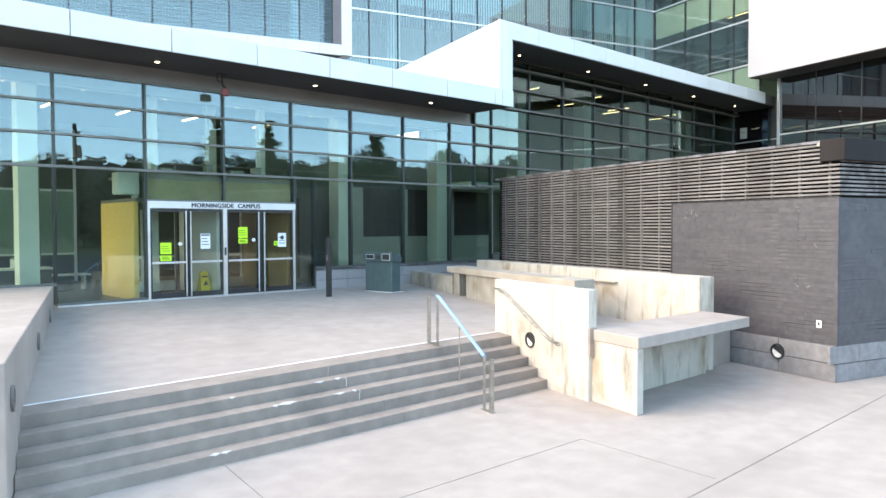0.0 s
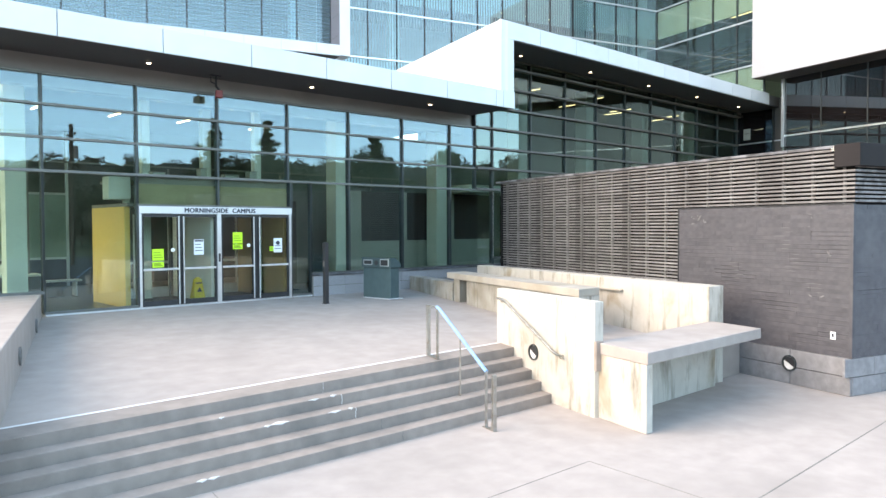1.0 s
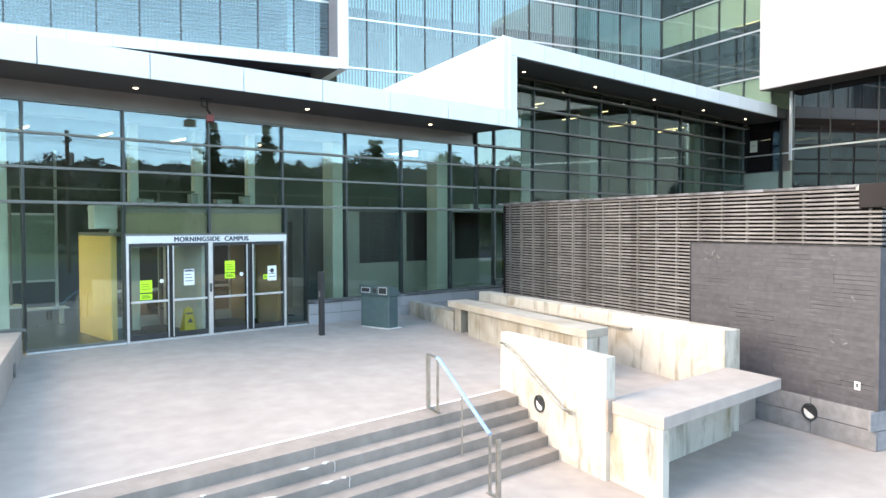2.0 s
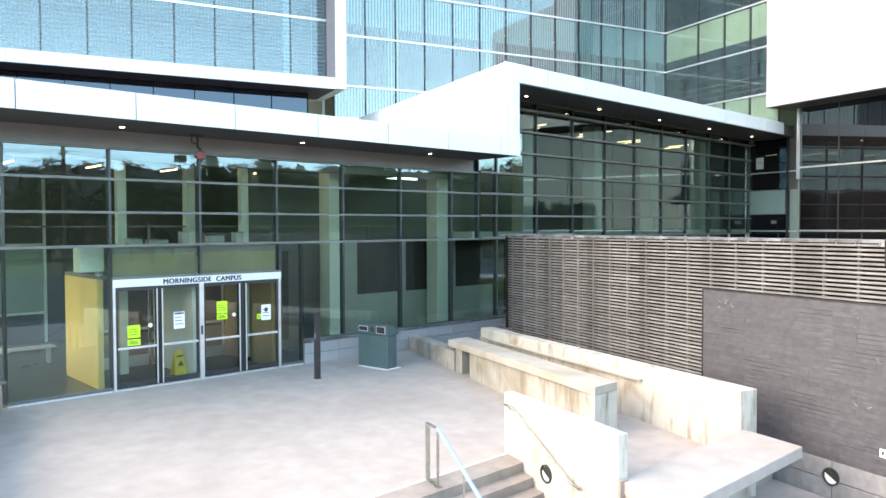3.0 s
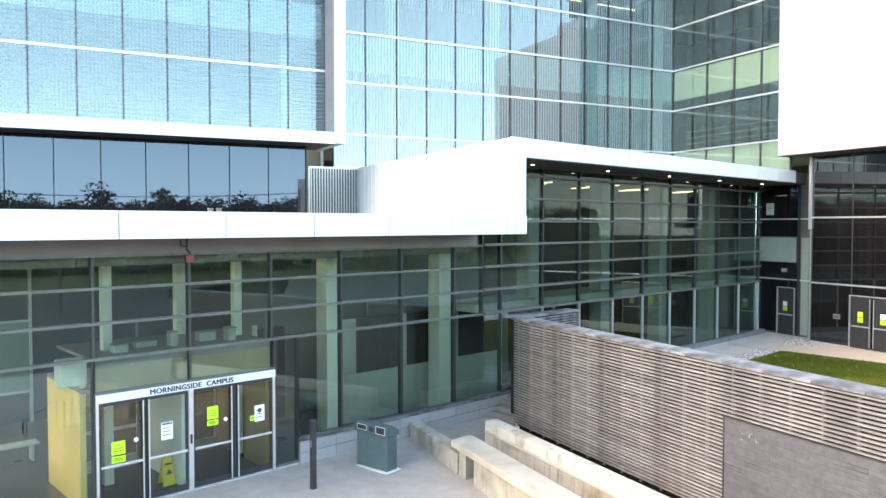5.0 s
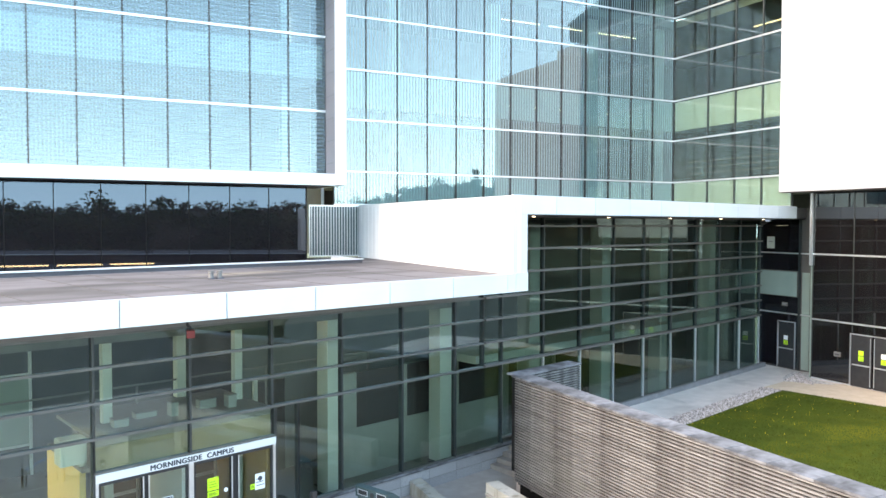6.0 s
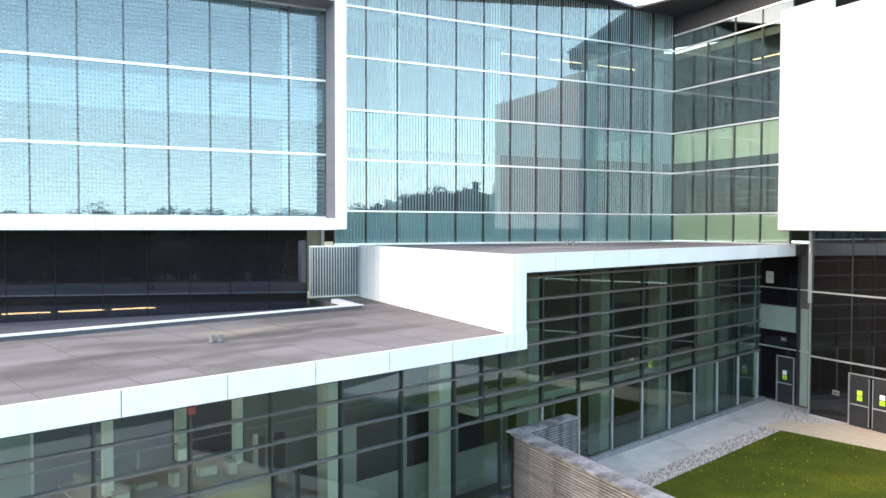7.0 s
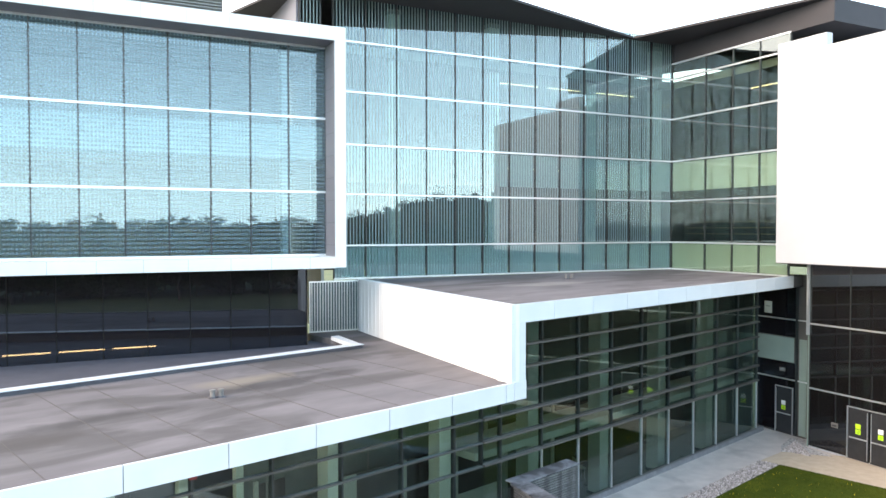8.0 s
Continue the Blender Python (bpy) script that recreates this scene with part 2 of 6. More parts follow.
M_ROOF = surface("roof_membrane", (0.118, 0.106, 0.112), (0.168, 0.151, 0.158), 1.4, 0.85, bump=0.1, stain=(0.065, 0.058, 0.058), stain_scale=0.55, stain_amount=0.75, stretch=(0.45, 1.2, 1), stain_from=(0.46, 0.6))


def pool_mark(m, x, y, rx, ry, turn, colour, amount, seed):
    """An irregular dried-puddle mark on a material, around a place in the object's own plan."""
    n, l = m.node_tree.nodes, m.node_tree.links
    bsdf = next(k for k in n if k.type == "BSDF_PRINCIPLED")
    before = bsdf.inputs["Base Color"].links[0].from_socket
    tex = n.new("ShaderNodeTexCoord")
    place = n.new("ShaderNodeMapping")
    place.vector_type = "TEXTURE"
    place.inputs["Location"].default_value = (x, y, 0)
    place.inputs["Rotation"].default_value = (0, 0, radians(turn))
    place.inputs["Scale"].default_value = (rx, ry, 1e6)
    l.new(tex.outputs["Object"], place.inputs["Vector"])
    far = n.new("ShaderNodeVectorMath")
    far.operation = "LENGTH"
    l.new(place.outputs["Vector"], far.inputs[0])
    rag = n.new("ShaderNodeTexNoise")
    rag.noise_dimensions = "4D"
    rag.inputs["W"].default_value, rag.inputs["Scale"].default_value, rag.inputs["Detail"].default_value = seed, 0.9, 6.0
    l.new(tex.outputs["Object"], rag.inputs["Vector"])
    edge = n.new("ShaderNodeMath")
    edge.operation = "MULTIPLY_ADD"
    edge.inputs[1].default_value = 2.0
    l.new(rag.outputs["Fac"], edge.inputs[0])
    l.new(far.outputs["Value"], edge.inputs[2])
    mask = n.new("ShaderNodeMapRange")
    mask.inputs[1].default_value, mask.inputs[2].default_value = 1.95, 1.35
    mask.inputs[3].default_value, mask.inputs[4].default_value = 0.0, amount
    l.new(edge.outputs[0], mask.inputs[0])
    mix = n.new("ShaderNodeMix")
    mix.data_type = "RGBA"
    mix.inputs[7].default_value = (*colour, 1)
    l.new(mask.outputs[0], mix.inputs[0])
    l.new(before, mix.inputs[6])
    l.new(mix.outputs[2], bsdf.inputs["Base Color"])


for mark in ((11.2, 20.0, 3.4, 0.55, 4, (0.048, 0.042, 0.043), 0.85, 3.1), (6.0, 19.3, 2.6, 0.6, 8, (0.05, 0.045, 0.046), 0.8, 7.7), (4.2, 18.2, 1.8, 0.8, 15, (0.055, 0.047, 0.045), 0.7, 1.4),
             (10.6, 21.0, 1.9, 0.75, 3, (0.22, 0.185, 0.15), 0.8, 5.2), (22.5, 20.3, 3.0, 0.8, -4, (0.26, 0.235, 0.225), 0.7, 9.3), (21.5, 21.4, 2.8, 0.35, -2, (0.07, 0.06, 0.06), 0.7, 2.2)):
    pool_mark(M_ROOF, *mark)
M_LAP = surface("membrane_lap", (0.07, 0.063, 0.06), (0.10, 0.09, 0.086), 3.0, 0.85)
M_UPSTAND = surface("membrane_upstand", (0.075, 0.075, 0.09), (0.10, 0.10, 0.12), 2.0, 0.7)
M_GRASS = surface("lawn_soil", (0.035, 0.058, 0.006), (0.06, 0.082, 0.01), 2.5, 0.95, bump=0.5, stain=(0.07, 0.085, 0.012), stain_scale=0.5, spec=0.1)
M_BLADE = surface("grass_blade", (0.056, 0.082, 0.010), (0.170, 0.158, 0.020), 0.55, 0.8, bump=0.0, stain=(0.034, 0.050, 0.009), stain_scale=0.4, stain_amount=0.8, stain_from=(0.44, 0.58), spec=0.1)
M_GRAVEL = surface("gravel", (0.20, 0.18, 0.17), (0.62, 0.58, 0.56), 9.0, 0.9, bump=0.4)
M_PEBBLE = surface("pale_pebble", (0.31, 0.265, 0.25), (0.40, 0.345, 0.33), 20.0, 0.8, bump=0.1, island_random=0.6)
M_PATH = surface("path_concrete", (0.51, 0.445, 0.415), (0.59, 0.52, 0.485), 2.0, 0.85, bump=0.1, stain=(0.20, 0.19, 0.18))
M_TAN = surface("tan_paving", (0.46, 0.36, 0.27), (0.54, 0.43, 0.33), 3.0, 0.85, bump=0.1)
M_BIN = surface("bin_green", (0.045, 0.085, 0.09), (0.06, 0.105, 0.11), 5.0, 0.5, bump=0.1)
M_BLACK = surface("black_paint", (0.02, 0.021, 0.024), (0.03, 0.031, 0.034), 5.0, 0.45)
M_WOOD = surface("yellow_wood_panel", (0.76, 0.47, 0.14), (0.84, 0.55, 0.19), 3.0, 0.4, bump=0.04, stretch=(7, 7, 0.5))
# same vestibule wood, with the dim light on the east side in its colour
M_WOOD_DIM = surface("dim_wood_panel", (0.30, 0.185, 0.07), (0.36, 0.23, 0.09), 3.0, 0.4, bump=0.04, stretch=(7, 7, 0.5))
M_SPANDREL = surface("bronze_spandrel", (0.235, 0.20, 0.125), (0.30, 0.255, 0.16), 1.0, 0.3, metal=0.3, bump=0.02)
M_INNER = surface("interior_grey", (0.30, 0.31, 0.29), (0.38, 0.39, 0.37), 1.0, 0.8)
# dark tone puts the low indoor light into the colour of inner walls
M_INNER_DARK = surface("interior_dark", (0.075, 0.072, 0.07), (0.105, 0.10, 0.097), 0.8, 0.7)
M_INNER_FLOOR = surface("lobby_floor", (0.10, 0.085, 0.062), (0.14, 0.12, 0.09), 1.2, 0.3)
M_COLUMN = surface("pale_column", (0.50, 0.54, 0.49), (0.58, 0.62, 0.57), 2.0, 0.6)
M_CEIL = surface("interior_ceiling", (0.20, 0.205, 0.195), (0.25, 0.255, 0.245), 2.0, 0.8)
# ceiling colour darkened to look unlit behind the glass
M_CEIL_UNLIT = surface("unlit_ceiling", (0.05, 0.05, 0.048), (0.07, 0.07, 0.067), 2.0, 0.8)
M_ASPHALT = surface("asphalt", (0.045, 0.045, 0.047), (0.065, 0.064, 0.065), 4.0, 0.9, bump=0.3)
M_FIELD = surface("far_grass", (0.06, 0.085, 0.03), (0.10, 0.12, 0.045), 0.3, 0.95)
M_BARK = surface("bark", (0.06, 0.048, 0.038), (0.10, 0.08, 0.062), 6.0, 0.9, bump=0.5, stretch=(1, 1, 0.3))
M_LEAF = surface("dark_needles", (0.022, 0.045, 0.02), (0.055, 0.085, 0.036), 1.5, 0.8, bump=0.0)
M_TWIG = surface("bare_twigs", (0.07, 0.06, 0.045), (0.12, 0.10, 0.07), 1.5, 0.9, bump=0.0)
M_BACKPAN = surface("pale_green_backpan", (0.68, 0.75, 0.70), (0.73, 0.80, 0.75), 0.6, 0.4, bump=0.01)
M_TEALPAN = surface("pale_teal_backpan", (0.42, 0.56, 0.55), (0.47, 0.61, 0.60), 0.6, 0.4, bump=0.01)
M_GREENGLASS = surface("green_panel_glass", (0.25, 0.33, 0.295), (0.30, 0.385, 0.35), 0.6, 0.2, bump=0.01)
M_LIME = surface("lime_notice", (0.45, 0.85, 0.02), (0.55, 0.92, 0.05), 3.0, 0.6)
M_PAPER = surface("white_notice", (0.75, 0.78, 0.80), (0.82, 0.84, 0.85), 3.0, 0.6)
M_PRINT = surface("printed_ink", (0.03, 0.035, 0.05), (0.04, 0.045, 0.06), 3.0, 0.6)
M_YELLOW = surface("yellow_plastic", (0.80, 0.55, 0.02), (0.88, 0.62, 0.03), 3.0, 0.4)
M_RED = surface("red_plastic", (0.20, 0.025, 0.025), (0.27, 0.035, 0.03), 3.0, 0.4)
M_SEAM = surface("white_sealant", (0.66, 0.65, 0.64), (0.76, 0.75, 0.74), 8.0, 0.8, bump=0.1)
M_JOINT = surface("dark_joint", (0.17, 0.16, 0.145), (0.22, 0.21, 0.19), 8.0, 0.9)
G_LOBBY = glazing("lobby_glass", (0.84, 0.90, 0.85), 0.08, wave=0.003, mirror=(0.60, 0.83, 1.0))
G_HALL = glazing("hall_glass", (0.66, 0.73, 0.70), 0.085, wave=0.003, mirror=(0.7, 0.92, 0.95))
G_TOWER = glazing("tower_glass", (0.74, 0.87, 0.86), 0.10, ("stripes", 0.14, 0.34), (0.20, 0.30, 0.32), mirror=(0.93, 0.99, 1.0))
G_CLEAR = glazing("return_glass", (0.72, 0.78, 0.72), 0.115, wave=0.003)
G_BOX = glazing("box_glass", (0.74, 0.85, 0.88), 0.08, ("dashes", 0.15, 0.52), (0.17, 0.28, 0.35), veil=0.38, mirror=(0.84, 0.96, 1.0))
G_DARK = glazing("dark_glass", (0.6, 0.6, 0.62), 0.085, ("stripes", 0.2, 2.0), (0.012, 0.010, 0.012), wave=0.003, veil=0.86, mirror=(0.46, 0.64, 0.84))
G_WING = glazing("black_glass", (0.6, 0.6, 0.62), 0.10, ("stripes", 0.2, 2.0), (0.009, 0.008, 0.009), wave=0.003, veil=0.95)
L_STRIP = glow("fluorescent_strip", (1.0, 0.88, 0.62), 4.5)
L_YELLOW = glow("yellow_strip", (1.0, 0.88, 0.50), 80.0)
L_DIM = glow("tower_strip", (1.0, 0.88, 0.55), 3.0)
L_SPOT = glow("downlight", (1.0, 0.90, 0.72), 6.0)


# ---- mesh helpers ----
def add_box(bm, x0, y0, z0, x1, y1, z1, m=None):
    co = [(x0, y0, z0), (x1, y0, z0), (x1, y1, z0), (x0, y1, z0), (x0, y0, z1), (x1, y0, z1), (x1, y1, z1), (x0, y1, z1)]
    vs = [bm.verts.new((m @ Vector(c)) if m else c) for c in co]
    for f in ((3, 2, 1, 0), (4, 5, 6, 7), (0, 1, 5, 4), (1, 2, 6, 5), (2, 3, 7, 6), (3, 0, 4, 7)):
        bm.faces.new([vs[i] for i in f])
    return vs


def box(x0, y0, z0, x1, y1, z1, bevel=0.0):
    bm = bmesh.new()
    add_box(bm, min(x0, x1), min(y0, y1), min(z0, z1), max(x0, x1), max(y0, y1), max(z0, z1))
    if bevel:
        bmesh.ops.bevel(bm, geom=bm.edges[:], offset=bevel, segments=2, affect="EDGES", profile=0.5)
    return bm


def prism(points, z0, z1, bevel=0.0):
    """An upright prism over a plan outline, anticlockwise; z0 and z1 may be functions of (x, y)."""
    bm = bmesh.new()
    low = [bm.verts.new((x, y, z0(x, y) if callable(z0) else z0)) for x, y in points]
    top = [bm.verts.new((x, y, z1(x, y) if callable(z1) else z1)) for x, y in points]
    bm.faces.new(top)
    bm.faces.new(low[::-1])
    k = len(points)
    for i in range(k):
        bm.faces.new((low[i], low[(i + 1) % k], top[(i + 1) % k], top[i]))
    bmesh.ops.recalc_face_normals(bm, faces=bm.faces[:])
    if bevel:
        bmesh.ops.bevel(bm, geom=bm.edges[:], offset=bevel, segments=2, affect="EDGES", profile=0.5)
    return bm


def tube(points, radius, sides=10):
    """A round bar along a line of points."""
    bm = bmesh.new()
    rings = []
    pts = [Vector(p) for p in points]
    for i, p in enumerate(pts):
        d = ((pts[min(i + 1, len(pts) - 1)] - p).normalized() + (p - pts[max(i - 1, 0)]).normalized()).normalized()
        q = d.to_track_quat("Z", "Y")
        rings.append([bm.verts.new(p + q @ Vector((radius * math.cos(a), radius * math.sin(a), 0)))
                      for a in (2 * math.pi * k / sides for k in range(sides))])
    for a, b in zip(rings, rings[1:]):
        for k in range(sides):
            bm.faces.new((a[k], a[(k + 1) % sides], b[(k + 1) % sides], b[k]))
    bm.faces.new(rings[0][::-1])
    bm.faces.new(rings[-1])
    return bm


def disc(radius, depth, sides=24, m=None):
    bm = bmesh.new()
    bmesh.ops.create_cone(bm, cap_ends=True, segments=sides, radius1=radius, radius2=radius, depth=depth, matrix=m or Matrix())
    return bm


def mesh_of(name, bm, material):
    me = bpy.data.meshes.new(name)
    bm.to_mesh(me)
    bm.free()
    me.materials.append(material)
    return me


def part(name, bm, material, parent=None, label=""):
    ob = new(name, mesh_of(name, bm, material))
    if parent:
        ob.parent = parent
    if label:
        ob["label"] = label
    return ob


def piece(name, me, parent, m):
    """A repeat that shares its mesh."""
    ob = new(name, me)
    ob.parent = parent
    ob.matrix_basis = m
    return ob


def thing(name, m, label, category, group="", kind=""):
    ob = new(name)
    ob.empty_display_size = 0.2
    ob.matrix_basis = m
    return tagged(ob, label, category, group, kind)


def structure(name, bm, material, label, category, m=None):
    ob = part(name, bm, material)
    if m is not None:
        ob.matrix_basis = m
    return tagged(ob, label, category, kind="structure")


# ---- ground ----
structure("ground", box(-420, -520, GROUND - 0.6, 480, 420, GROUND - 0.03), M_FIELD, "flat mown ground reaching the horizon", "ground")

PLAZA = structure("pavement", prism([(-9, -4), (30, -4), (30, 30), (-9, 30)], GROUND - 0.05, GROUND), M_PLAZA, "pale broom-finished concrete plaza with sawn joints", "pavement")


def ground_joint(a, b, wide=0.007):
    a, b = Vector((*a, 0)), Vector((*b, 0))
    d = (b - a).normalized()
    s = Vector((-d.y, d.x, 0)) * wide / 2
    part("joint", prism([(p.x, p.y) for p in (a - s, b - s, b + s, a + s)], GROUND - 0.002, GROUND + 0.0035), M_JOINT, PLAZA)


for a, b in [((-8.9, 3.50), (28, 4.16)), ((-8.9, 5.74), (6.22, 5.74)), ((6.22, 5.74), (6.03, 3.84)), ((2.4, 7.9), (2.05, 5.74)), ((2.05, 5.74), (1.8, 3.84))]:
    ground_joint(a, b, 0.016 if a == (-8.9, 3.50) else 0.007)

# landing: gently falling slab behind the steps
EDGE_Y = 9.06


def on_u(u, y):
    """x of the line u at that y."""
    v = (y + u * SP) / CP
    return u * CP + v * SP


land_pts = [(on_u(-2.02, EDGE_Y), EDGE_Y), (on_u(5.75, EDGE_Y), EDGE_Y), (on_u(5.75, 6.95), 6.95), (on_u(10.3, 6.95), 6.95), (on_u(10.3, 15.72), 15.72), (16.6, 15.72), (16.6, 17.5), (on_u(-2.02, 17.5), 17.5)]
structure("landing", prism(land_pts, GROUND - 0.02, lambda x, y: landing_z(y, x)), M_PLAZA, "pale concrete entrance landing above the steps", "landing")

TREAD, RISE = 0.277, (landing_z(EDGE_Y) - GROUND) / 5
stairs = thing("entrance_stairs", pose(0, 0, 0), "five broad worn grey concrete steps with chipped edges", "stairs", kind="structure")
for k in range(4):
    z = landing_z(EDGE_Y) - RISE * (k + 1)
    y1, y0 = EDGE_Y - TREAD * k, EDGE_Y - TREAD * (k + 1)
    pts = [(on_u(-2.0, y0), y0), (on_u(5.72, y0), y0), (on_u(5.72, y1), y1), (on_u(-2.0, y1), y1)]
    part("step", prism(pts, GROUND - 0.01, lambda x, y, k=k, e=y1: GROUND + (landing_z(EDGE_Y, x) - GROUND) * (4 - k) / 5, 0.008), M_STEP, stairs)
y0 = EDGE_Y - 0.004
part("nosing", prism([(on_u(-2.0, y0), y0), (on_u(5.72, y0), y0), (on_u(5.72, EDGE_Y + 0.44), EDGE_Y + 0.44), (on_u(-2.0, EDGE_Y + 0.44), EDGE_Y + 0.44)],
                     GROUND, lambda x, y: landing_z(y, x) + 0.004), M_STEP, stairs, "top step band beside the landing")
part("sealant_line", prism([(on_u(-1.98, 9.49), 9.49), (on_u(5.68, 9.49), 9.49), (on_u(5.68, 9.54), 9.54), (on_u(-1.98, 9.54), 9.54)],
                           lambda x, y: landing_z(y, x) - 0.02, lambda x, y: landing_z(y, x) + 0.007), M_SEAM, stairs, "white sealant joint behind the top step")


# ---- garden walls ----
def wall_uv(name, u0, v0, u1, v1, z0, z1, material, label, category="wall", bevel=0.015):
    return structure(name, prism([(u0, v0), (u1, v0), (u1, v1), (u0, v1)], z0, z1, bevel), material, label, category, TURNED)


structure("wall_west", prism([(-3.1, 7.45), (-2.02, 7.45), (-1.815, 17.5), (-2.9, 17.5)], GROUND - 0.02, 0.48, 0.015), M_PLAZA, "broad low cast concrete wall beside the steps", "wall", TURNED)
wall_uv("wall_stair", 5.68, 8.86, 5.85, 11.69, GROUND - 0.02, 0.73, M_CAST, "sunlit stained concrete side wall of the steps")
W2 = wall_uv("wall_planter", 9.03, 9.85, 9.4, 18.4, GROUND - 0.02, 0.76, M_CAST, "long stained concrete parapet beside the slatted wall")

# ---- slatted wall, slate cladding and plinth ----
SW = 10.35
core = structure("wall_slatted", prism([(SW + 0.15, 8.1), (SW + 0.42, 8.1), (SW + 0.42, 19.1), (SW + 0.15, 19.1)], GROUND - 0.02, 3.12), M_BACKING, "weathered timber slat screen over a core wall blackened for gap shade", "wall", TURNED)
PITCH = 0.0715


# ---- terrace behind the slatted wall ----
terr = [uv(SW + 0.3, 8.4), uv(29.5, 8.4), uv(29.5, 27.2), (17.72, 17.6), (17.72, 15.72), (on_u(SW + 0.3, 15.72), 15.72)]
structure("terrace", prism(terr, GROUND, TERRACE - 0.04), M_PATH, "raised concrete terrace court", "terrace")


# ---- lower canopy, roof and facade ----
def facade_window(name, m, xs, zs, glass, label, mull=(0.048, 0.16), trans=(0.06, 0.12), mull_mat=None, trans_mat=None, skip=None, inner=0.0, proud=0.05, reach=0.004):
    """A curtain wall in its own plane: x along, y inwards, z up; one pane for each cell, uprights and crossbars of their own."""
    w = thing(name, m, label, "window", kind="structure")
    store = {}
    for i, (xa, xb) in enumerate(zip(xs, xs[1:])):
        for j, (za, zb) in enumerate(zip(zs, zs[1:])):
            if skip and skip(i, j):
                continue
            key = (round(xb - xa, 3), round(zb - za, 3))
            if key not in store:
                store[key] = mesh_of("pane", box(0.008, 0, 0.008, xb - xa - 0.008, 0.024, zb - za - 0.008), glass)
            piece("pane", store[key], w, pose(xa, inner, za))
    bar = mesh_of("mullion", box(-mull[0] / 2, -proud, zs[0], mull[0] / 2, mull[1] - proud, zs[-1]), mull_mat or M_MULLION)
    for xa in xs:
        piece("mullion", bar, w, pose(xa, 0, 0))
    rail = mesh_of("transom", box(xs[0], -proud - reach, -trans[0] / 2, xs[-1], trans[1] - proud, trans[0] / 2), trans_mat or M_TRANSOM)
    for za in zs:
        piece("transom", rail, w, pose(0, 0, za))
    return w


FY = 17.45
MX = [5.25 + 1.955 * k for k in range(-3, 16)]
WEST = MX[0]
lower_zs = [3.05, 3.75, 4.44, 5.08]
facade_window("window_1", pose(0, FY, 0), [*MX[:9], 16.16], lower_zs, G_LOBBY, "green-tinted lobby curtain wall under the entrance canopy", trans=(0.05, 0.12), reach=0.02)
facade_window("window_2", pose(0, FY, 0), [16.16, *MX[9:]], [3.08, 3.77, 4.45, 5.1, 5.8, 6.5, 7.2, 7.5], G_HALL, "tall green-tinted curtain wall beside the terrace", mull=(0.05, 0.16), trans=(0.065, 0.12), reach=0.1, trans_mat=M_RAILG)
bays = [x for x in MX if x < 3.4]
facade_window("window_3", pose(0, FY, 0), bays, [0.5, 3.05], G_LOBBY, "green-tinted lobby glazing beside the west wall")
facade_window("window_4", pose(0, FY, 0), [3.295, 5.25], [0.06, 3.05], G_LOBBY, "full-height glass pane beside the entrance doors")
facade_window("window_5", pose(0, FY, 0), [9.25, 9.86], [0.06, 3.05], G_LOBBY, "narrow full-height pane beside the entrance doors")
facade_window("window_6", pose(0, FY, 0), [9.86, 11.115, 13.07, 15.025, 16.98], [0.6, 3.05], G_LOBBY, "green-tinted lobby glazing over the granite base")
facade_window("window_7", pose(0, FY, 0), [16.98, *MX[10:]], [0.80, 3.08], G_HALL, "tall terrace glazing with bright frames", mull_mat=M_ALU, mull=(0.04, 0.1))
# out of view; this end is made glass to brighten the lobby inside
facade_window("window_14", pose(WEST + 0.03, 26.0, 0, 0, 0, -90), [0.0, 2.1, 4.2, 6.3, 8.35], [0.0, 3.05, 5.05], G_LOBBY, "unseen glazed west end, added to let daylight into the lobby")
for x0, x1 in ((3.3, 5.25), (9.25, 9.84)):
    structure("sill", box(x0, FY - 0.1, 0.0, x1, FY + 0.05, 0.035, 0.004), M_ALU, "bright aluminium sill under the full-height glazing", "sill")
structure("granite_base", box(9.86, FY - 0.09, -0.03, 18.0, FY + 0.1, 0.54), M_JOINT, "low grey granite block base under the glazing", "wall base")
structure("terrace_curb", box(18.0, FY - 0.1, TERRACE - 0.1, 35.2, FY + 0.1, 0.80), M_PLINTH, "grey stone curb under the terrace glazing", "curb")

# canopy
FAS_Y, FAS_END = 15.52, 15.94
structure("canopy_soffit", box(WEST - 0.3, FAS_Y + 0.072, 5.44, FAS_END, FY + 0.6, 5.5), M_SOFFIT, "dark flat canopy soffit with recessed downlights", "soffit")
structure("bulkhead_upper", box(16.2, FY + 0.13, 7.26, 35.4, FY + 0.35, 7.498), M_BULK, "grey metal bulkhead over the hall glazing", "trim")
structure("bulkhead", box(WEST, FY - 0.06, 5.07, 15.9, FY + 0.25, 5.44), M_BULK, "grey metal bulkhead over the lobby glazing", "trim")
fascia = thing("fascia_lower", pose(0, FAS_Y, 5.44), "white metal panel fascia of the entrance canopy", "fascia", kind="structure")
pan = mesh_of("panel", box(0.01, 0, 0, 2.003 - 0.01, 0.06, 0.5, 0.004), M_PANEL)
part("backing", box(WEST - 0.2, 0.045, 0.004, FAS_END - 0.01, 0.068, 0.496), M_BLACK, fascia, "dark joint backing")
for k in range(-3, 5):
    piece("panel", pan, fascia, pose(5.104 + 2.003 * k, 0, 0))
last = 5.104 + 2.003 * 5
part("panel", box(last + 0.01, 0, 0, FAS_END - 0.505, 0.06, 0.5, 0.004), M_PANEL, fascia)
part("panel", box(FAS_END - 0.49, 0, 0, FAS_END, 0.06, 0.5, 0.004), M_PANEL, fascia)
